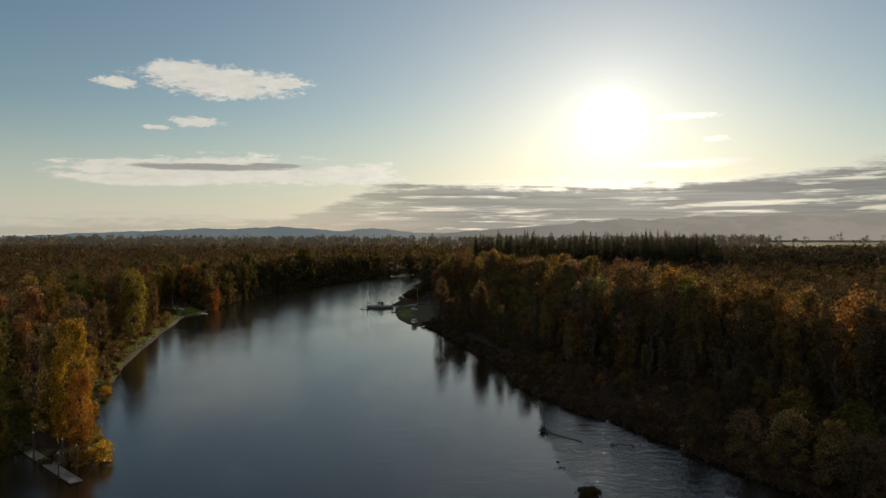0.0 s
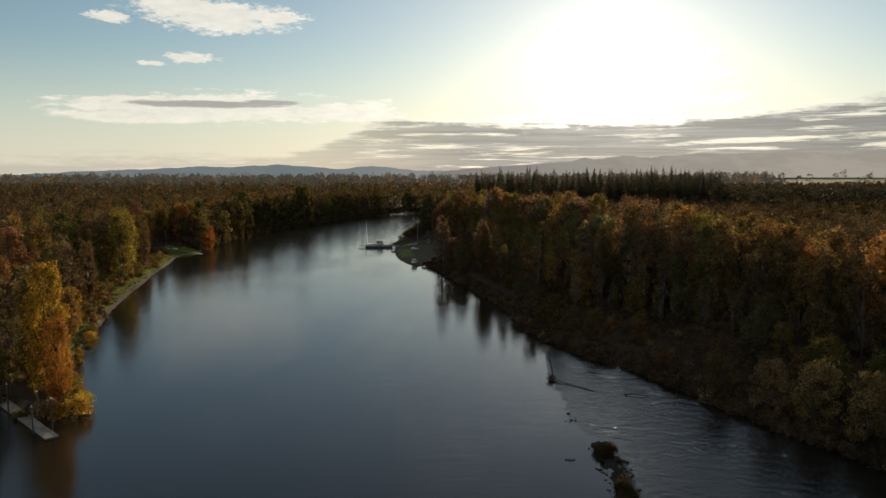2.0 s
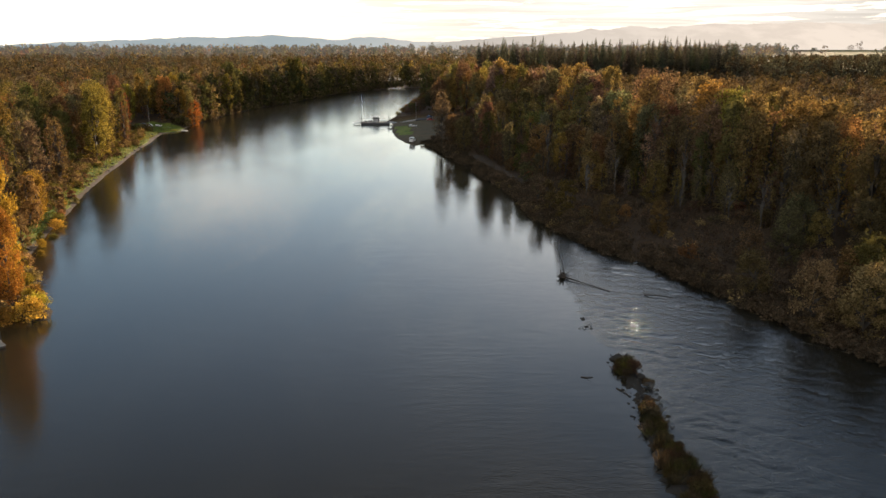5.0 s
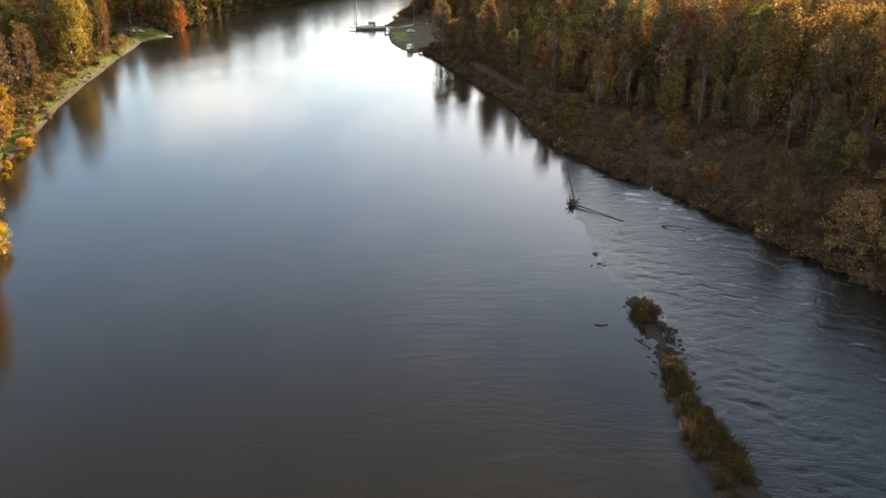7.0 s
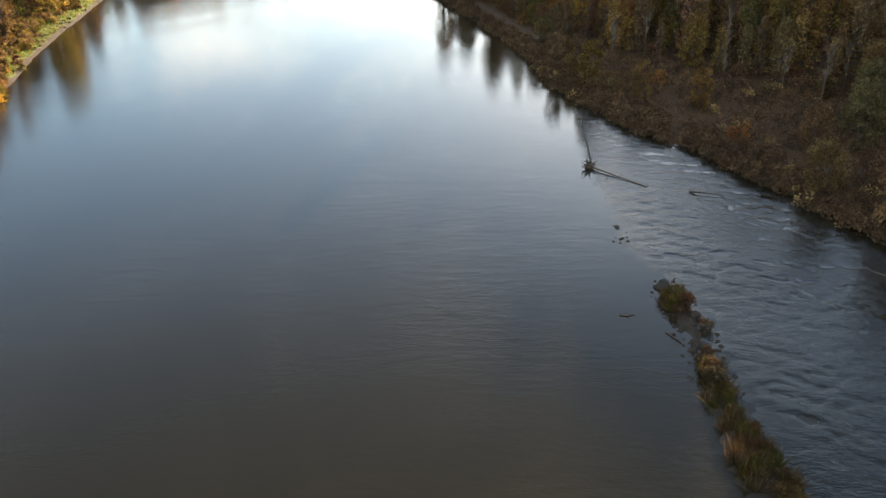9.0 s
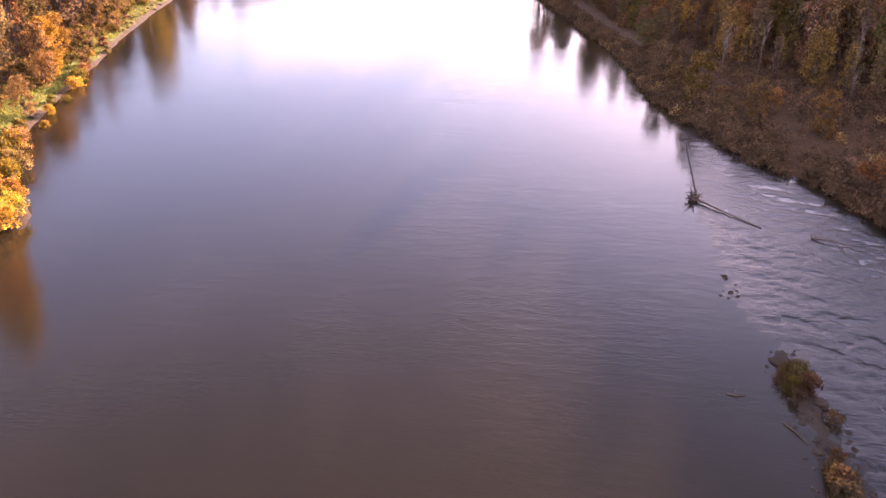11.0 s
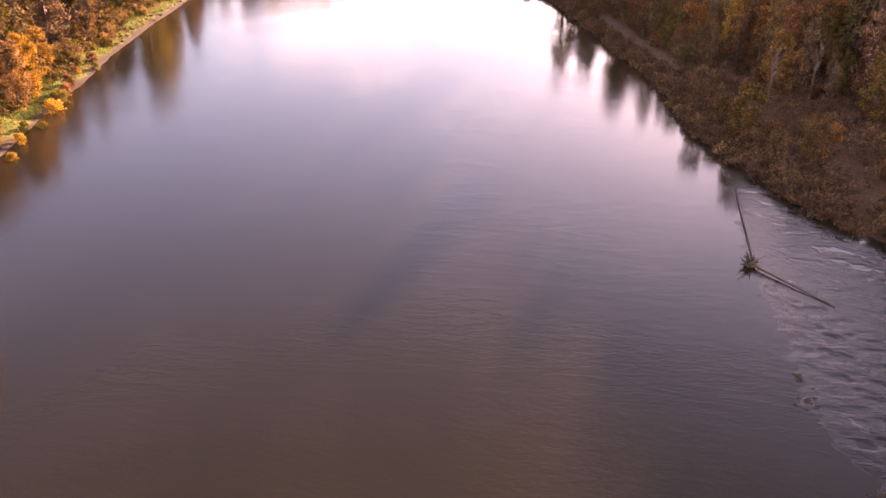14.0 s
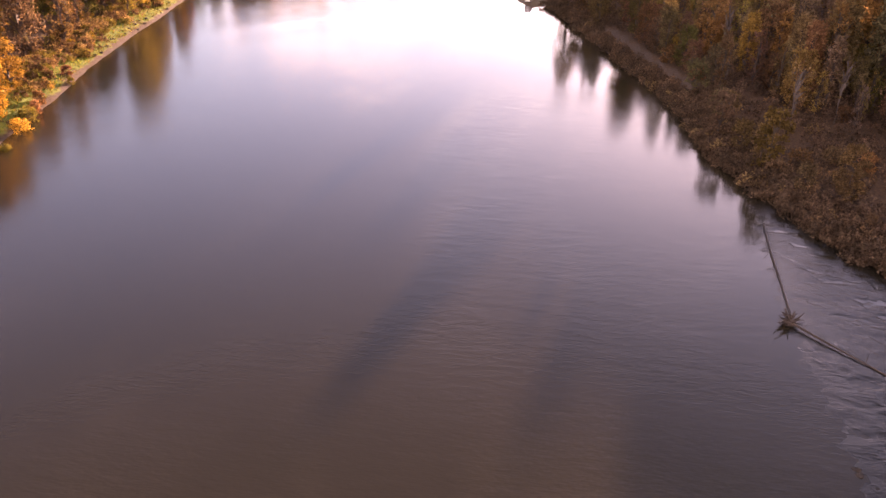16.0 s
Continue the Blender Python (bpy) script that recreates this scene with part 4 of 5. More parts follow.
def joined_woods(name, spots, shape, colours, height, width, lobes, per, size, bare, label, trunks=True, mat=FOREST_LEAF, vary=(0.6, 1.18)):
    """A wood too dense to count: every tree its own trunk and leaf clumps, in one mesh."""
    vs, fs, cols, base = [], [], [], 0
    ground_z = land(spots)
    for (x, y), z in zip(spots, ground_z):
        h, w = height * rng.uniform(*vary), width * rng.uniform(0.75, 1.25)
        kind = shape if isinstance(shape, str) else pick(shape)
        ctr, rad = crown_clumps(rng, h, w, bare, lobes, kind)
        v, f = leaf_cloud(rng, ctr, rad, per, size)
        hue = np.array(pick(colours)) * rng.uniform(0.75, 1.2)
        if trunks:
            r = h * 0.011
            ring = np.array([(math.cos(k * 1.571) * r * s, math.sin(k * 1.571) * r * s, t) for s, t in ((1, -0.5), (0.2, h * 0.85)) for k in range(4)])
            side = np.array([t for k in range(4) for t in ((k, (k + 1) % 4, k + 4), ((k + 1) % 4, (k + 1) % 4 + 4, k + 4))]) + len(v)
            v, f = np.concatenate([v, ring]), np.concatenate([f, side])
        c = np.tile(np.append(hue, 1.0), (len(v), 1))
        if trunks:
            c[-8:] = (0.1, 0.08, 0.06, 1)
        vs.append(v + (x, y, z))
        fs.append(f + base)
        cols.append(c)
        base += len(v)
    v, f, c = np.concatenate(vs), np.concatenate(fs), np.concatenate(cols)
    ob = mesh_object(name, v, f, mat)
    attr = ob.data.attributes.new("tint", "FLOAT_COLOR", "POINT")
    attr.data.foreach_set("color", c.astype(np.float32).ravel())
    return tagged(ob, label, "forest", kind="stuff")


MIXED = [("poplar", 5), ("round", 3)]
spots = scatter(9000, (-420, 150), (-90, 800), 8.5, lambda p: (shore(p) > 34) & (p[:, 0] > -150 - 0.55 * p[:, 1]))
deep = shore(spots) > 95
joined_woods("woods_east", spots[~deep], MIXED, LEFT_COLS, 24, 8.5, 28, 26, 0.6, 0.25, "mixed autumn woods behind the east bank", True, FOREST_LEAF, (0.5, 1.2))
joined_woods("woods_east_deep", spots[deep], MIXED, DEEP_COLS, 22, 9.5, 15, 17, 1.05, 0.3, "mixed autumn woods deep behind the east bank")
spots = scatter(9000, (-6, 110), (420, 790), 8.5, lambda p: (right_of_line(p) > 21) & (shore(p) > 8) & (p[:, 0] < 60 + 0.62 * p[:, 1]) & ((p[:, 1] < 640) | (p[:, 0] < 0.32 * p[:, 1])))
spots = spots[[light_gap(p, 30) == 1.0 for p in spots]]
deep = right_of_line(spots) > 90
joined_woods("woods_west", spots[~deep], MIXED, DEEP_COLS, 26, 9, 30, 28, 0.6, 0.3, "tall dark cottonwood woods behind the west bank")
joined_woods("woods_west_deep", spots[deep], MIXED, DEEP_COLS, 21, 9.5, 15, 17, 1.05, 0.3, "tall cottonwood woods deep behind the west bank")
spots = scatter(6000, (-900, 620), (800, 1500), 13, lambda p: (shore(p) > 1) & (np.abs(p[:, 0]) < 80 + 0.62 * p[:, 1]) & ((p[:, 1] > 770) | (p[:, 0] < -150)) & (p[:, 0] < 380))
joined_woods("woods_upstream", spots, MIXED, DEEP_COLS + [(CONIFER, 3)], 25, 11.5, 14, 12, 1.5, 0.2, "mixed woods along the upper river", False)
# wooded banks of the upper river, down to the water
def along(line, n, lo, hi):
    """Spots scattered behind a bank line."""
    line = np.array(line, float)
    seg = np.hypot(*np.diff(line, axis=0).T)
    t = rng.uniform(0, seg.sum(), n)
    s = np.concatenate([[0], seg.cumsum()])
    p = np.column_stack([np.interp(t, s, line[:, 0]), np.interp(t, s, line[:, 1])]) + rng.normal(0, 1.0, (n, 2)) * hi * 0.8
    d = shore(p)
    return p[(d > lo) & (d < hi) & ~inside(p, LOT) & ~inside(p, RAMP_LOT)]


joined_woods("bank_trees_upstream", np.concatenate([along(UPPER_LEFT, 620, 0.5, 14), along(RIGHT_BANK[2:6], 160, 0.5, 12)]), MIXED,
             [(DULL_OLIVE, 4), (DULL_GREEN, 3), (DULL_BROWN, 3), (DULL_GOLD, 2), (TAN, 0.7)], 25, 9, 24, 14, 1.2, 0.02, "autumn trees lining the upper river")
spots = along(WEST_SHORE, 3600, -0.9, 7)
spots = spots[~((spots[:, 1] > 280) & (spots[:, 1] < 352) & (shore(spots) > 2.6))]
spots = spots[[light_gap(p, 2.6) == 1.0 for p in spots]]
joined_woods("shore_brush", spots, "shrub",
             [((0.12, 0.084, 0.06), 6), ((0.1, 0.074, 0.056), 4), (TAN, 0.3)], 2.0, 3.0, 8, 22, 0.36, 0.0, "brown willow brush along the west waterline", False)
joined_woods("waterside_brush", np.concatenate([along(UPPER_LEFT, 1700, -0.9, 6), along(RIGHT_BANK[2:6], 500, -0.9, 6)]), "shrub",
             [(DULL_BROWN, 3), (TAN, 1), (DULL_OLIVE, 3)], 5.5, 5.5, 8, 14, 0.9, 0.0, "brush hanging over the water upstream", False)
for x, y, s in ((-149, 690, 0.95), (-146, 702, 1.0), (-152, 712, 0.9), (-168, 580, 0.9), (-172, 590, 0.95), (-161, 622, 0.85)):
    plant("cottonwood", x, y, s, DULL_OLIVE, "tall dark cottonwood beside the upper river")
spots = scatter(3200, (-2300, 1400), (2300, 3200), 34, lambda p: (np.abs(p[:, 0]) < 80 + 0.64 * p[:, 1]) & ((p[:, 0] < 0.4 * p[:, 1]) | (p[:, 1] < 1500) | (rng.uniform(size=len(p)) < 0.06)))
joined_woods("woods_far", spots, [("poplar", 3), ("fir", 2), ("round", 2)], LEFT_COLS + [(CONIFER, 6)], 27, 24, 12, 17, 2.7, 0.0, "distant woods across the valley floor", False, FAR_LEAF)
spots = scatter(2600, (190, 640), (560, 860), 8, lambda p: (p[:, 0] > 0.32 * p[:, 1]) & (p[:, 0] < 60 + 0.64 * p[:, 1]))
joined_woods("plantation", spots, "round", [(CONIFER, 4), ((0.06, 0.045, 0.03), 3)], 33, 9, 18, 16, 1.0, 0.1, "dark even-topped plantation beside the woods", False, FOREST_LEAF, (0.95, 1.05))
spots = scatter(8000, (-10, 90), (140, 480), 2.7, right_low)
spots = spots[[light_gap(p, 2.6) == 1.0 for p in spots]]
joined_woods("thicket", spots, "shrub", [((0.12, 0.084, 0.064), 6), ((0.1, 0.074, 0.058), 4), (TAN, 0.5), (BROWN, 1.5)], 2.2, 3.9, 8, 24, 0.36, 0.0, "tangled brown thicket on the west bank", False)
spots = along(EAST_SHORE, 2600, 2.5, 17)
spots = spots[shore(spots) > 4.5 + 3.0 * wave(spots[:, 0], spots[:, 1], 9.0, 1.0)]
joined_woods("undergrowth", spots, "shrub", [(BROWN, 3), (TAN, 2), (OLIVE, 3), (GOLD, 0.5)], 1.9, 3.0, 7, 24, 0.4, 0.0, "brushy undergrowth at the edge of the woods", False)


# ---- gravel bar, rocks and drift in the river ----
BAR = [(24.6, 146.5), (24.6, 142), (25.0, 137), (25.4, 131.5), (24.9, 127), (24.8, 122), (25.2, 115), (25.4, 110), (25.9, 104), (26.4, 96), (27, 86), (27.5, 74)]
BAR_W = [0.6, 1.7, 1.2, 0.25, 0.8, 1.7, 2.4, 2.9, 2.6, 2.4, 2.2, 1.2]


def make_bar():
    verts, faces = [], []
    rows = 120
    tt = np.linspace(0, len(BAR) - 1, rows)
    cx = np.interp(tt, range(len(BAR)), [p[0] for p in BAR])
    cy = np.interp(tt, range(len(BAR)), [p[1] for p in BAR])
    w = np.interp(tt, range(len(BAR)), BAR_W)
    cols = 13
    for i in range(rows):
        for j in range(cols):
            f = j / (cols - 1) * 2 - 1
            x = cx[i] + f * (w[i] * (1 + 0.25 * math.sin(i * 1.7)) + 0.35)
            z = (0.3 + 0.2 * w[i]) * (1 - f * f) - 0.3 + 0.13 * math.sin(3.1 * x + i) * math.cos(1.3 * i + j) * (1 - f * f)
            verts.append((x, cy[i] + 0.15 * math.sin(j * 2.0 + i), z))
    for i in range(rows - 1):
        for j in range(cols - 1):
            a = i * cols + j
            faces.append((a, a + cols, a + cols + 1, a + 1))
    ob = mesh_object("gravel_bar", verts, faces, ROCK)
    return tagged(ob, "narrow dark gravel bar in mid river", "gravel bar", kind="structure")


def rock_mesh(seed):
    r = np.random.default_rng(seed)
    bm = bmesh.new()
    bmesh.ops.create_icosphere(bm, subdivisions=2, radius=0.5)
    axis = r.uniform(0.7, 1.3, 3)
    for v in bm.verts:
        k = 1 + 0.22 * noise.noise(v.co * 2.3 + Vector((seed, 0, 0))) * 2
        v.co = Vector((v.co.x * axis[0] * k * 1.2, v.co.y * axis[1] * k, v.co.z * 0.62 * k))
    me = bpy.data.meshes.new("boulder")
    bm.to_mesh(me)
    bm.free()
    me.materials.append(ROCK)
    return me


ROCKS = [rock_mesh(k) for k in range(6)]


def put_rock(x, y, size, z=0.05):
    ob = new("boulder", ROCKS[int(rng.integers(6))])
    ob.matrix_world = pose(x, y, z, 0, 0, float(rng.uniform(0, 360))) @ Matrix.Diagonal((size, size, size, 1))
    return tagged(ob, "dark wet boulder at the edge of the gravel bar", "rock", "boulders along the bar")


BAR_BROWN = (0.085, 0.062, 0.04)
make_bar()
for k in range(34):
    y = float(rng.uniform(129, 137))
    put_rock(float(np.interp(y, [127, 131.5, 137], [24.9, 25.4, 25.2]) + rng.normal(0, 0.55)), y, float(rng.uniform(0.35, 0.95)), 0.0)
put_rock(24.0, 144.3, 1.5)
put_rock(26.3, 137.6, 1.7, 0.25)
put_rock(25.5, 136.4, 1.0, 0.2)
for k in range(70):
    t = rng.uniform(0, 5.2)
    x = np.interp(t, range(len(BAR)), [p[0] for p in BAR]) + rng.choice([-1, 1]) * rng.uniform(0.8, 2.6)
    y = np.interp(t, range(len(BAR)), [p[1] for p in BAR]) + rng.uniform(-1, 1)
    put_rock(float(x), float(y), float(rng.uniform(0.22, 0.6)), -0.02)
for k in range(12):
    t = rng.uniform(0, 1)
    put_rock(float(21.5 + rng.normal(0, 0.5)), float(157 + 6 * t), float(rng.uniform(0.3, 0.75)), -0.05)

for x, y, s, c in ((25.2, 141.4, 0.5, DULL_OLIVE), (25.6, 139.6, 0.55, BAR_BROWN), (24.6, 140.2, 0.45, DULL_OLIVE), (26.9, 135.2, 0.35, BAR_BROWN), (25.6, 130, 0.3, BAR_BROWN),
                   (24.9, 126.4, 0.55, BAR_BROWN), (24.6, 124.6, 0.6, BAR_BROWN)):
    plant("shrub", x, y, s, c, "low brown shrub growing on the gravel bar", 0.75, "shrubs on the bar", 0.15)
for k in range(118):
    t = rng.uniform(4.0, 11) if k < 108 else rng.uniform(0.8, 1.6)
    wide = np.interp(t, range(len(BAR)), BAR_W)
    x = float(np.interp(t, range(len(BAR)), [p[0] for p in BAR]) + rng.uniform(-0.7, 0.7) * wide)
    y = float(np.interp(t, range(len(BAR)), [p[1] for p in BAR]) + rng.uniform(-1.5, 1.5))
    if k % 4 == 0:
        plant("shrub", x, y, float(rng.uniform(0.3, 0.5)), pick([(BAR_BROWN, 6), (DULL_OLIVE, 2)]), "low brown shrub growing on the gravel bar", 0.8, "shrubs on the bar", 0.1)
    else:
        plant("reed", x, y, float(rng.uniform(0.45, 0.95)), pick([(BAR_BROWN, 6), (DULL_BROWN, 2), (DULL_OLIVE, 2)]), "", 1.0, "", 0.1)


def make_log(name, label, points, r0, r1, stubs, seed):
    """A drifted trunk, tapered along its bends, with broken branch stubs."""
    r = np.random.default_rng(seed)
    thing = empty(name, pose(*points[0]), label, "driftwood")
    base = Vector(points[0])
    bm = bmesh.new()
    rings, sides = [], 8
    pts = [Vector(p) - base for p in points]
    fine = []
    for a, b in zip(pts, pts[1:]):
        fine += [a.lerp(b, k / 5) for k in range(5)]
    fine.append(pts[-1])
    for i, p in enumerate(fine):
        f = i / (len(fine) - 1)
        way = (fine[min(i + 1, len(fine) - 1)] - fine[max(i - 1, 0)]).normalized()
        u = way.cross(Vector((0, 0, 1))).normalized()
        v = u.cross(way)
        rad = (r0 + (r1 - r0) * f) * (1 + 0.12 * math.sin(i * 2.3))
        rings.append([bm.verts.new(p + (u * math.cos(k * 2 * math.pi / sides) + v * math.sin(k * 2 * math.pi / sides)) * rad) for k in range(sides)])
    for a, b in zip(rings, rings[1:]):
        for k in range(sides):
            bm.faces.new((a[k], a[(k + 1) % sides], b[(k + 1) % sides], b[k]))
    bm.faces.new(rings[0][::-1])
    bm.faces.new(rings[-1])
    part("trunk", bm, DEAD_WOOD, thing)
    for k in range(stubs):
        f = r.uniform(0.15, 0.95)
        p = fine[int(f * (len(fine) - 1))]
        d = Vector((r.normal(), r.normal(), abs(r.normal()) * 0.8 + 0.2)).normalized()
        s = bmesh.new()
        rod(s, p, p + d * r.uniform(0.5, 1.7), r0 * 0.3, r0 * 0.08, 5)
        part("branch", s, DEAD_WOOD, thing)
    return thing


snag = make_log("snag", "waterlogged trunk with its root wad caught on the riffle",
                [(20.9, 187.2, 0.35), (23.2, 184.6, 0.3), (26.0, 181.6, 0.22), (29.2, 178.2, 0.1)], 0.15, 0.07, 9, 3)
for k in range(26):
    s = bmesh.new()
    d = Vector((rng.normal() * 0.9, rng.normal() * 0.9, rng.uniform(-0.1, 1.1)))
    d = d.normalized() * rng.uniform(0.9, 2.0)
    rod(s, (0, 0, 0), d * 0.6 + Vector((0, 0, 0.1)), 0.14, 0.08, 5)
    rod(s, d * 0.6 + Vector((0, 0, 0.1)), d + Vector((rng.normal() * 0.3, rng.normal() * 0.3, rng.normal() * 0.2)), 0.08, 0.03, 5)
    part("root", s, DEAD_WOOD, snag)
s = bmesh.new()
bmesh.ops.create_icosphere(s, subdivisions=3, radius=0.62)
for v in s.verts:
    v.co = Vector((v.co.x * 1.25, v.co.y, v.co.z * 0.7)) * (1 + 0.4 * noise.noise(v.co * 2.6))
part("root_wad", s, DEAD_WOOD, snag, "muddy root wad")
# added dark log shape drawn in place of a slim bank tree's reflection
make_log("reflection_log", "dark log shape imitating a bank tree's reflection along the edge of the riffle", [(21.5, 189.5, 0.02), (22.1, 198, 0.1), (22.6, 207, 0.14), (23.4, 216, 0.18)], 0.15, 0.08, 4, 5)
make_log("driftwood", "short drift stick lying in the shallows", [(17.4, 137.9, 0.05), (18.2, 137.6, 0.1), (19.2, 137.9, 0.05)], 0.1, 0.05, 2, 6)
make_log("driftwood", "short drift stick lying in the shallows", [(22.0, 134.2, 0.05), (22.8, 132.9, 0.12), (23.4, 131.7, 0.05)], 0.09, 0.05, 3, 7)
make_log("driftwood", "broken branch stranded on the riffle", [(35.5, 176, 0.2), (38, 175, 0.35), (40.5, 174.2, 0.2)], 0.14, 0.06, 4, 8)
make_log("driftwood", "sun-bleached log stranded on the mud bank", [(27, 262, 1.6), (29.5, 259, 1.9), (32, 256, 2.2)], 0.2, 0.1, 3, 9)
make_log("driftwood", "drift log pulled up on the grassy bank", [(-139, 300, 2.2), (-136.5, 301.5, 1.4), (-134.8, 302.3, 1.5)], 0.22, 0.12, 3, 10)


for x, y, key, s, c, tall in ((21.5, 252, "alder", 0.8, BROWN, 1.0), (27, 240, "alder", 0.6, TAN, 1.0)):
    plant(key, x, y, s, c, "", tall)
plant("shrub", -81.5, 164.5, 0.7, GOLD)
plant("shrub", -86, 168.5, 0.7, TAN)


# dark root clumps and stones along the east waterline
for k in range(34):
    y = float(rng.uniform(196, 445))
    line = np.array(EAST_SHORE, float)
    x = float(np.interp(y, line[:, 1], line[:, 0])) - float(rng.uniform(0.4, 3.2))
    rock = put_rock(x, y, float(rng.uniform(0.5, 1.3)), float(land(np.array([[x, y]]))[0]) + 0.08)
    tagged(rock, "dark mud-caked stone on the east bank", "rock", "stones along the east bank")


# ---- boat dock ----
def make_dock():
    a, b = Vector((-101.4, 169.8, 0)), Vector((-76.3, 145.9, 0))
    way = b - a
    length = way.length
    yaw = math.degrees(math.atan2(way.y, way.x))
    dock = empty("boat_dock", pose(*a, 0, 0, yaw), "grey plank floating dock held by tall pilings", "dock")
    n = 6
    for k in range(n):
        x0, x1 = k * length / n + 0.06, (k + 1) * length / n - 0.06
        section = part("float", box(bmesh.new(), ((x0 + x1) / 2, 0, 0.16), (x1 - x0, 2.3, 0.36), 0.05), PILE, dock)
        boards = 24
        for j in range(boards):
            w = (x1 - x0) / boards
            part("board", box(bmesh.new(), (x0 + (j + 0.5) * w, 0, 0.375 + 0.006 * rng.normal()), (w * 0.93, 2.45, 0.06)), PLANK, section)
        for side in (-1, 1):
            part("kerb", box(bmesh.new(), ((x0 + x1) / 2, side * 1.12, 0.47), (x1 - x0 - 0.2, 0.12, 0.1), 0.02), PLANK, section)
    for x, side, tall, lean in ((4, 1, 6.0, 0.1), (13, -1, 6.4, -0.15), (22, 1, 6.2, 0.1), (30.5, 1, 6.6, 0.05), (29, -1, 5.2, -0.5)):
        p = part("piling", rod(bmesh.new(), (x, side * 1.45, -2.5), (x + lean, side * 1.45, tall), 0.17, 0.14, 10), PILE, dock)
        part("cap", rod(bmesh.new(), (x + lean, side * 1.45, tall), (x + lean, side * 1.45, tall + 0.3), 0.17, 0.02, 10), WHITE_PAINT, p, "pale cone cap")
    part("gangway", box(bmesh.new(), (-4.0, 0, 1.1), (9.0, 1.5, 0.12), 0.02, Matrix.Rotation(radians(11), 4, "Y")), PLANK, dock)
    for side in (-1, 1):
        part("handrail", rod(bmesh.new(), (-8.4, side * 0.75, 2.9), (0.4, side * 0.75, 1.2), 0.04), STEEL, dock)


make_dock()


# ---- ferry and its landing ----
def bmesh_ball(centre, r):
    bm = bmesh.new()
    bmesh.ops.create_uvsphere(bm, u_segments=14, v_segments=8, radius=r, matrix=Matrix.Translation(centre))
    return bm


def make_ferry():
    f = empty("river_ferry", pose(-55.5, 499.5, 0, 0, 0, 9), "small grey vehicle ferry with a pilothouse and lowered ramps", "ferry")
    bm = bmesh.new()
    half, wide = 9.0, 4.6
    ring = [(-half, 0.85), (-half + 1.6, -0.5), (half - 1.6, -0.5), (half, 0.85)]
    lo = [bm.verts.new((x, -wide, z)) for x, z in ring]
    hi = [bm.verts.new((x, wide, z)) for x, z in ring]
    bm.faces.new(lo)
    bm.faces.new(hi[::-1])
    for k in range(4):
        bm.faces.new((lo[k], hi[k], hi[(k + 1) % 4], lo[(k + 1) % 4]))
    bmesh.ops.recalc_face_normals(bm, faces=bm.faces)
    bmesh.ops.bevel(bm, geom=list(bm.edges), offset=0.08, segments=2, affect="EDGES")
    part("hull", bm, DARK_STEEL, f)
    part("deck", box(bmesh.new(), (0, 0, 0.9), (17.6, 8.9, 0.1), 0.02), ASPHALT, f)
    for s in (-1, 1):
        part("ramp", box(bmesh.new(), (s * 11.0, 0, 0.95), (4.4, 5.6, 0.16), 0.03, Matrix.Rotation(s * radians(5), 4, "Y")), STEEL, f, "hinged steel loading ramp")
        part("bulwark", box(bmesh.new(), (0, s * 4.4, 1.1), (17.4, 0.14, 0.4), 0.03), STEEL, f)
        rail = part("railing", rod(bmesh.new(), (-8.6, s * 4.4, 2.15), (8.6, s * 4.4, 2.15), 0.05), WHITE_PAINT, f)
        for k in range(9):
            x = -8.6 + k * 2.15
            part("post", rod(bmesh.new(), (x, s * 4.4, 1.6), (x, s * 4.4, 2.15), 0.04), WHITE_PAINT, rail)
        tower = part("ramp_frame", rod(bmesh.new(), (s * 8.3, 3.4, 0.9), (s * 8.3, 3.4, 4.6), 0.12), DARK_STEEL, f)
        part("post", rod(bmesh.new(), (s * 8.3, -3.4, 0.9), (s * 8.3, -3.4, 4.6), 0.12), DARK_STEEL, tower)
        part("crossbeam", rod(bmesh.new(), (s * 8.3, -3.4, 4.5), (s * 8.3, 3.4, 4.5), 0.1), DARK_STEEL, tower)
        for side in (-1, 1):
            part("stay", rod(bmesh.new(), (s * 8.3, side * 3.3, 4.5), (s * 12.6, side * 2.6, 0.9), 0.035), DARK_STEEL, tower)
    house = part("pilothouse", box(bmesh.new(), (0.6, 3.4, 2.5), (3.6, 2.1, 3.1), 0.06), GREY_PAINT, f)
    part("roof", box(bmesh.new(), (0.6, 3.4, 4.15), (4.2, 2.6, 0.16), 0.04), WHITE_PAINT, house)
    for k in range(4):
        part("window", box(bmesh.new(), (-0.95 + k * 1.05, 2.33, 3.2), (0.85, 0.05, 0.8), 0.01), GLASS, house)
    part("door", box(bmesh.new(), (2.3, 2.34, 1.9), (0.8, 0.05, 1.9), 0.01), DARK_STEEL, house)
    part("mast", rod(bmesh.new(), (0.6, 3.4, 4.2), (0.6, 3.4, 6.8), 0.06, 0.03), DARK_STEEL, f)
    pole = part("flagpole", rod(bmesh.new(), (-7.2, 3.9, 0.9), (-7.9, 4.2, 17.2), 0.07, 0.04), WHITE_PAINT, f, "tall thin pale pole")
    part("marker_ball", bmesh_ball((-7.9, 4.2, 17.5), 0.55), DARK_STEEL, pole)
    part("winch", rod(bmesh.new(), (-5.6, 3.9, 1.35), (-5.6, 4.6, 1.35), 0.45), DARK_STEEL, f)


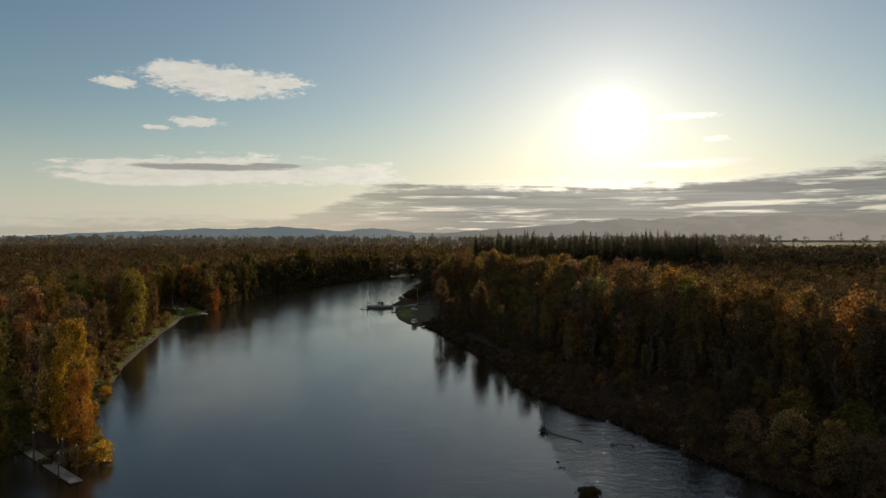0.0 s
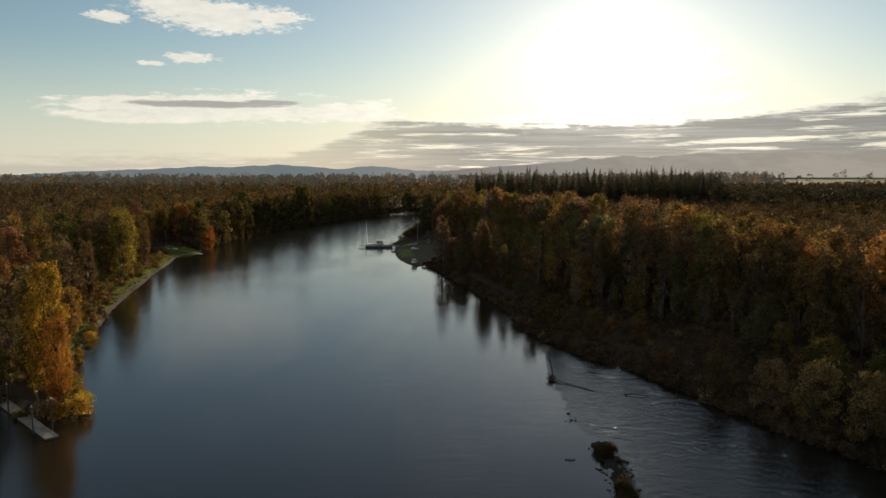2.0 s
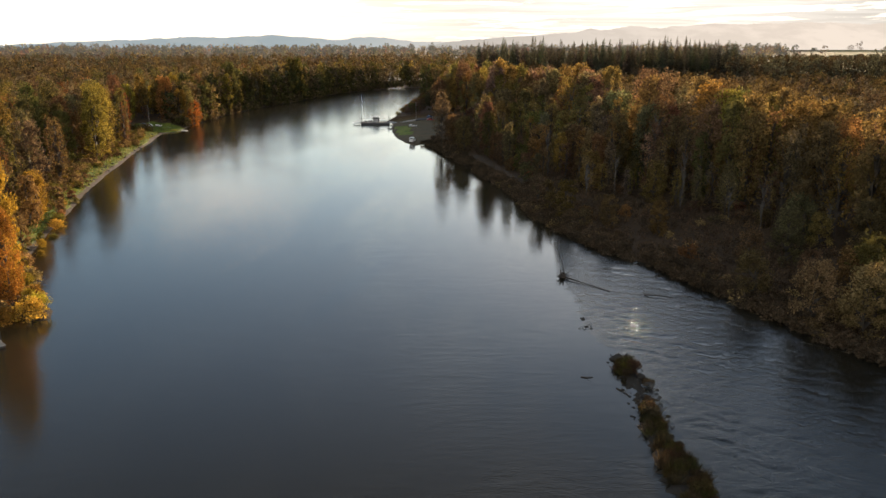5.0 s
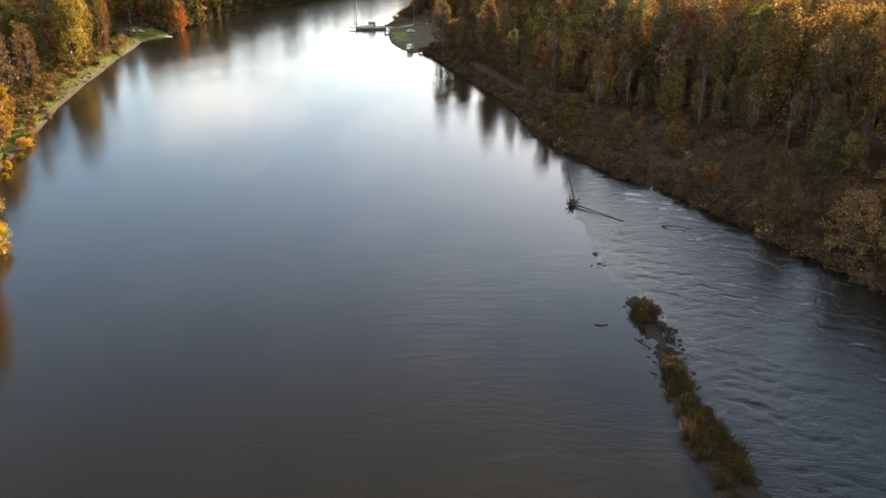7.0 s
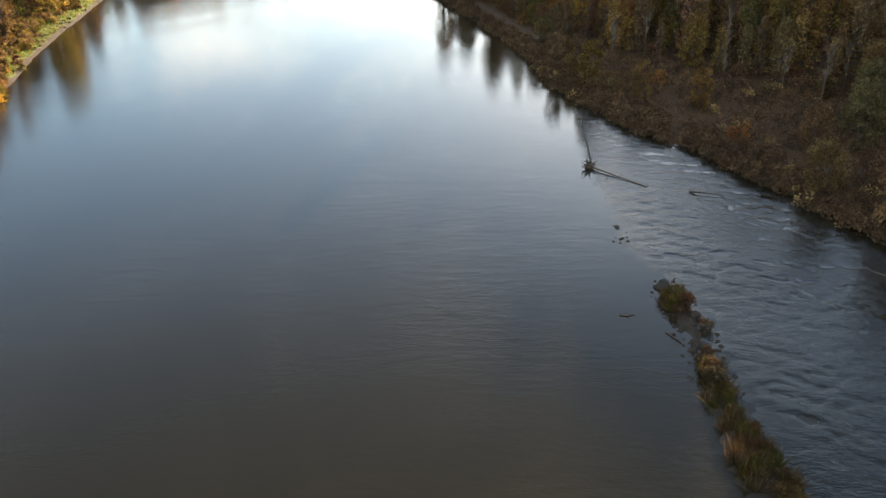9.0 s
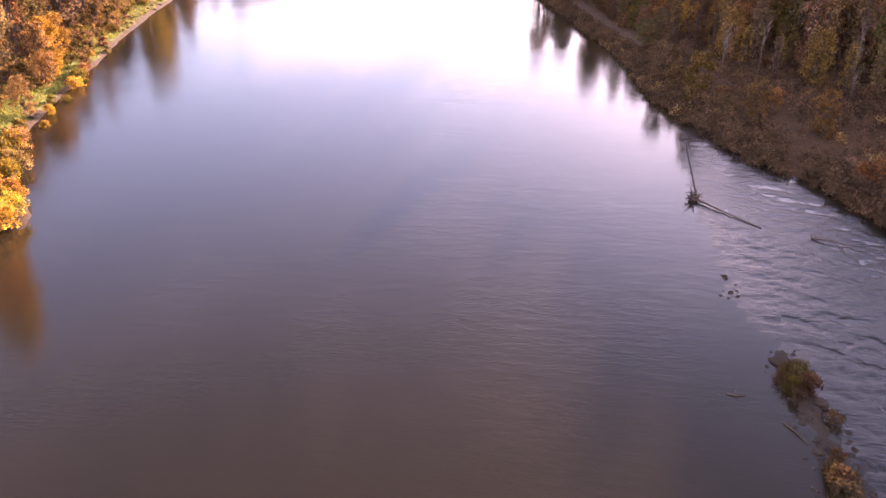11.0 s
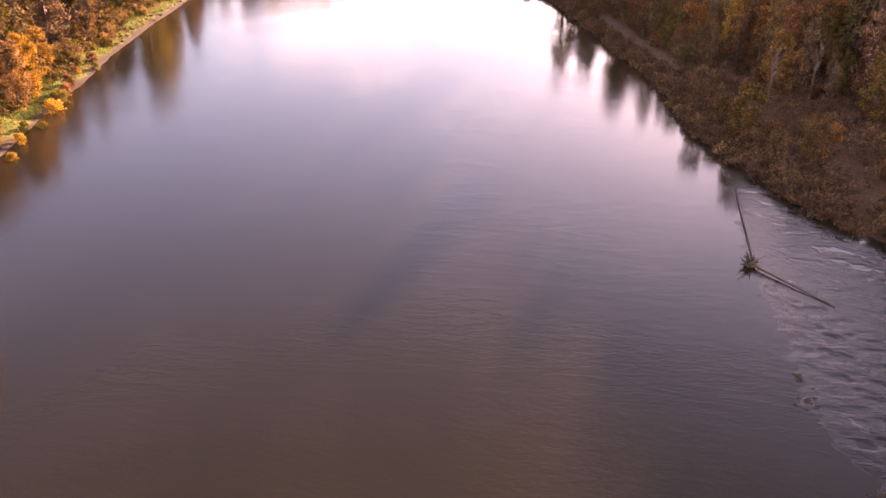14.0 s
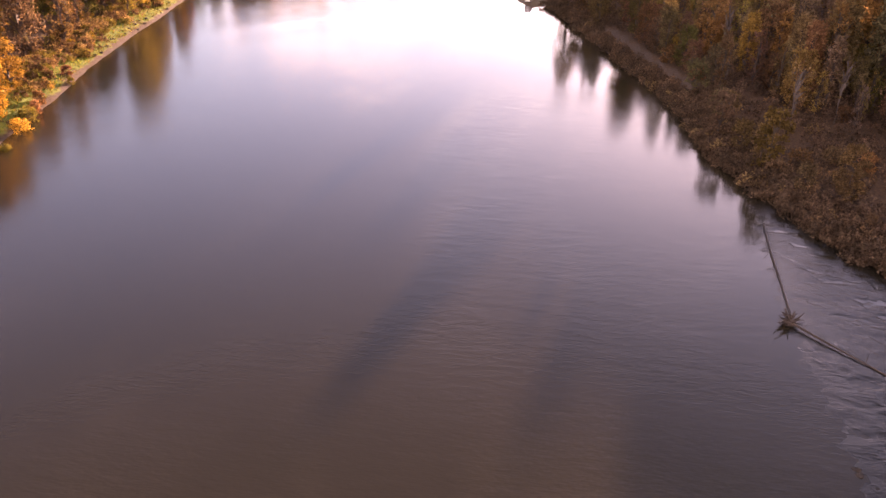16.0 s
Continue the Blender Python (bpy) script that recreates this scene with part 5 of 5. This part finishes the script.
def make_car(x, y, yaw, paint, label, van=False, on=None):
    z = float(land(np.array([[x, y]]))[0]) + 0.02 if on is None else on
    name = "van" if van else "car"
    car = empty(name, pose(x, y, z, 0, 0, yaw), label, name)
    long, wide = (5.4, 2.0) if van else (4.5, 1.8)
    roof = 2.3 if van else 1.45
    prof = ([(-long / 2, 0.35), (long / 2, 0.35), (long / 2, 0.95), (long / 2 - 1.0, 1.1), (long / 2 - 1.7, roof), (-long / 2 + 0.1, roof), (-long / 2, 1.2)] if van else
            [(-long / 2, 0.32), (long / 2, 0.32), (long / 2, 0.75), (long / 2 - 1.1, 0.88), (long / 2 - 1.8, roof), (-long / 2 + 1.1, roof), (-long / 2 + 0.35, 0.95), (-long / 2, 0.9)])
    bm = bmesh.new()
    lo = [bm.verts.new((px, -wide / 2, pz)) for px, pz in prof]
    hi = [bm.verts.new((px, wide / 2, pz)) for px, pz in prof]
    bm.faces.new(lo)
    bm.faces.new(hi[::-1])
    n = len(prof)
    for k in range(n):
        bm.faces.new((lo[k], hi[k], hi[(k + 1) % n], lo[(k + 1) % n]))
    bmesh.ops.recalc_face_normals(bm, faces=bm.faces)
    bmesh.ops.bevel(bm, geom=list(bm.edges), offset=0.09, segments=2, affect="EDGES")
    part("body", bm, paint, car)
    for s in (-1, 1):
        part("side_window", box(bmesh.new(), (-0.1, s * (wide / 2 + 0.004), roof - 0.32), (long * 0.4, 0.03, 0.36), 0.01), GLASS, car)
    part("rear_window", box(bmesh.new(), (-long / 2 + (0.03 if van else 0.75), 0, roof - 0.42), (0.06, wide * 0.75, 0.4), 0.01), GLASS, car)
    part("windscreen", box(bmesh.new(), (long / 2 - 1.42, 0, roof - 0.3), (0.08, wide * 0.8, 0.5), 0.01, Matrix.Rotation(radians(-40), 4, "Y")), GLASS, car)
    for px in (-long * 0.31, long * 0.31):
        for s in (-1, 1):
            tyre = part("tyre", rod(bmesh.new(), (px, s * (wide / 2 - 0.22), 0.33), (px, s * (wide / 2 + 0.01), 0.33), 0.33, 0.33, 16), RUBBER, car)
            part("rim", rod(bmesh.new(), (px, s * (wide / 2), 0.33), (px, s * (wide / 2 + 0.03), 0.33), 0.19, 0.19, 12), GREY_PAINT, tyre)
    for s in (-1, 1):
        part("tail_light", box(bmesh.new(), (-long / 2 - 0.005, s * wide * 0.4, 0.85), (0.04, 0.16, 0.22), 0.01), RED_PAINT, car)


def make_pole(x, y, tall, label):
    z = float(land(np.array([[x, y]]))[0])
    p = empty("light_pole", pose(x, y, z), label, "lamp post")
    part("pole", rod(bmesh.new(), (0, 0, -0.3), (0, 0, tall), 0.14, 0.08, 10), PLANK, p)
    part("arm", rod(bmesh.new(), (0, 0, tall - 0.4), (-1.6, 0, tall - 0.1), 0.05, 0.04), STEEL, p)
    part("lamp_head", box(bmesh.new(), (-1.8, 0, tall - 0.12), (0.6, 0.26, 0.14), 0.04), STEEL, p)


def slab(name, outline, z, mat, label, thick=0.25):
    """A paved piece that follows the ground's fall, given by its outline."""
    bm = bmesh.new()
    top = [bm.verts.new((x, y, h)) for (x, y), h in zip(outline, z)]
    low = [bm.verts.new((x, y, h - thick)) for (x, y), h in zip(outline, z)]
    bm.faces.new(top)
    bm.faces.new(low[::-1])
    n = len(outline)
    for k in range(n):
        bm.faces.new((low[k], low[(k + 1) % n], top[(k + 1) % n], top[k]))
    bmesh.ops.recalc_face_normals(bm, faces=bm.faces)
    return tagged(part(name, bm, mat), label, "pavement", kind="structure")


make_ferry()
slab("pavement_ferry_ramp", [(-45, 499), (-44.5, 506), (-30, 513), (-31, 505)], [0.1, 0.1, 2.0, 2.0], CONCRETE, "concrete ferry ramp running into the water", 0.5)
slab("road_landing", [(-31, 504), (-30, 514), (-18, 526), (-6, 535), (-4, 528), (-12, 518), (-18, 508)], [2.04, 2.04, 2.7, 3.0, 3.0, 2.7, 2.5], ASPHALT, "asphalt approach road to the ferry landing", 0.9)
make_car(-26.3, 409.5, 78, WHITE_PAINT, "white van parked on the gravel beach", True)
make_car(-22.5, 516, 45, BLUE_PAINT, "dark blue car waiting on the landing road", on=2.42)
make_car(-15.5, 522.5, 42, GREY_PAINT, "silver car waiting on the landing road", on=2.72)
make_car(-58.2, 499, 9, GREY_PAINT, "silver car riding on the ferry deck", on=0.96)
make_car(-30.5, 474, 20, WHITE_PAINT, "white car on the grass by the landing")
make_car(-21.5, 500, 15, RED_PAINT, "dark red car parked beside the ramp")
make_pole(-31.5, 519, 10.5, "wooden pole with a lamp at the ferry landing")
make_log("driftwood", "low dark log at the waterline by the landing", [(-45, 473, 0.1), (-43, 471, 0.3), (-41, 470.5, 0.4)], 0.3, 0.2, 2, 21)

# ---- boat ramp on the east bank ----
slab("pavement_boat_ramp", [(-157.5, 458.5), (-158.5, 462.5), (-172, 470), (-190, 476), (-191, 470.5), (-173, 464)], [0.05, 0.05, 1.0, 1.9, 1.9, 1.0], CONCRETE, "concrete boat ramp running down into the river", 0.6)
make_pole(-187.4, 478.5, 11.0, "wooden pole with a lamp at the boat ramp")
make_car(-182.5, 466.5, 150, WHITE_PAINT, "white car parked above the boat ramp")
make_car(-187, 469, 150, BLUE_PAINT, "blue car parked above the boat ramp")


def make_boat(x, y, yaw):
    z = float(land(np.array([[x, y]]))[0])
    t = empty("boat_trailer", pose(x, y, z, 0, 0, yaw), "pale open boat on a steel trailer", "boat trailer")
    bm = bmesh.new()
    secs = [(-2.8, 0.9, 0.55), (-1, 1.0, 0.5), (1.2, 0.9, 0.55), (2.6, 0.4, 0.8), (3.2, 0.05, 1.15)]
    rings = []
    for px, w, keel in secs:
        rings.append([bm.verts.new(c) for c in ((px, -w, 1.35), (px, -w * 0.8, keel + 0.2), (px, 0, keel), (px, w * 0.8, keel + 0.2), (px, w, 1.35))])
    for a, c in zip(rings, rings[1:]):
        for k in range(4):
            bm.faces.new((a[k], a[k + 1], c[k + 1], c[k]))
    bm.faces.new(rings[0])
    part("hull", bm, WHITE_PAINT, t)
    part("bench", box(bmesh.new(), (-0.4, 0, 1.1), (0.4, 1.7, 0.06), 0.01), PLANK, t)
    part("outboard", box(bmesh.new(), (-3.0, 0, 1.4), (0.35, 0.35, 0.9), 0.06), DARK_STEEL, t)
    part("frame", box(bmesh.new(), (0.8, 0, 0.42), (6.4, 0.9, 0.1), 0.02), STEEL, t)
    for s in (-1, 1):
        part("wheel", rod(bmesh.new(), (-0.6, s * 0.95, 0.3), (-0.6, s * 1.12, 0.3), 0.3, 0.3, 14), RUBBER, t)


make_boat(-178, 468.2, 140)


# ---- grass on the banks ----
def make_grass(name, spots, tall, colours, label):
    z = land(spots)
    n = len(spots)
    h = tall * rng.uniform(0.5, 1.3, n)
    a = rng.uniform(0, 6.28, n)
    w = 0.16 * rng.uniform(0.6, 1.4, n)
    base = np.column_stack([spots, z - 0.05])
    side = np.column_stack([np.cos(a) * w, np.sin(a) * w, 0 * w])
    tip = np.column_stack([rng.normal(0, 0.2, n), rng.normal(0, 0.2, n), h])
    v = np.stack([base - side, base + side, base + tip], 1).reshape(-1, 3)
    f = np.arange(3 * n).reshape(n, 3)
    ob = mesh_object(name, v, f, FOREST_LEAF)
    cols = np.array([colours[int(k)] for k in rng.integers(len(colours), size=n)])
    c = np.repeat(np.column_stack([cols, np.ones(n)]), 3, 0)
    ob.data.attributes.new("tint", "FLOAT_COLOR", "POINT").data.foreach_set("color", c.astype(np.float32).ravel())
    return tagged(ob, label, "grass", kind="stuff")


pts = rng.uniform((-175, 178), (-90, 462), (90000, 2))
d = shore(pts)
pts = pts[(d > 1.2) & (d < 13) & (pts[:, 0] < -60)][:26000]
make_grass("bank_grass", pts, 0.45, [(0.12, 0.17, 0.03), (0.17, 0.2, 0.045), (0.2, 0.16, 0.06)], "rough green grass along the east bank")
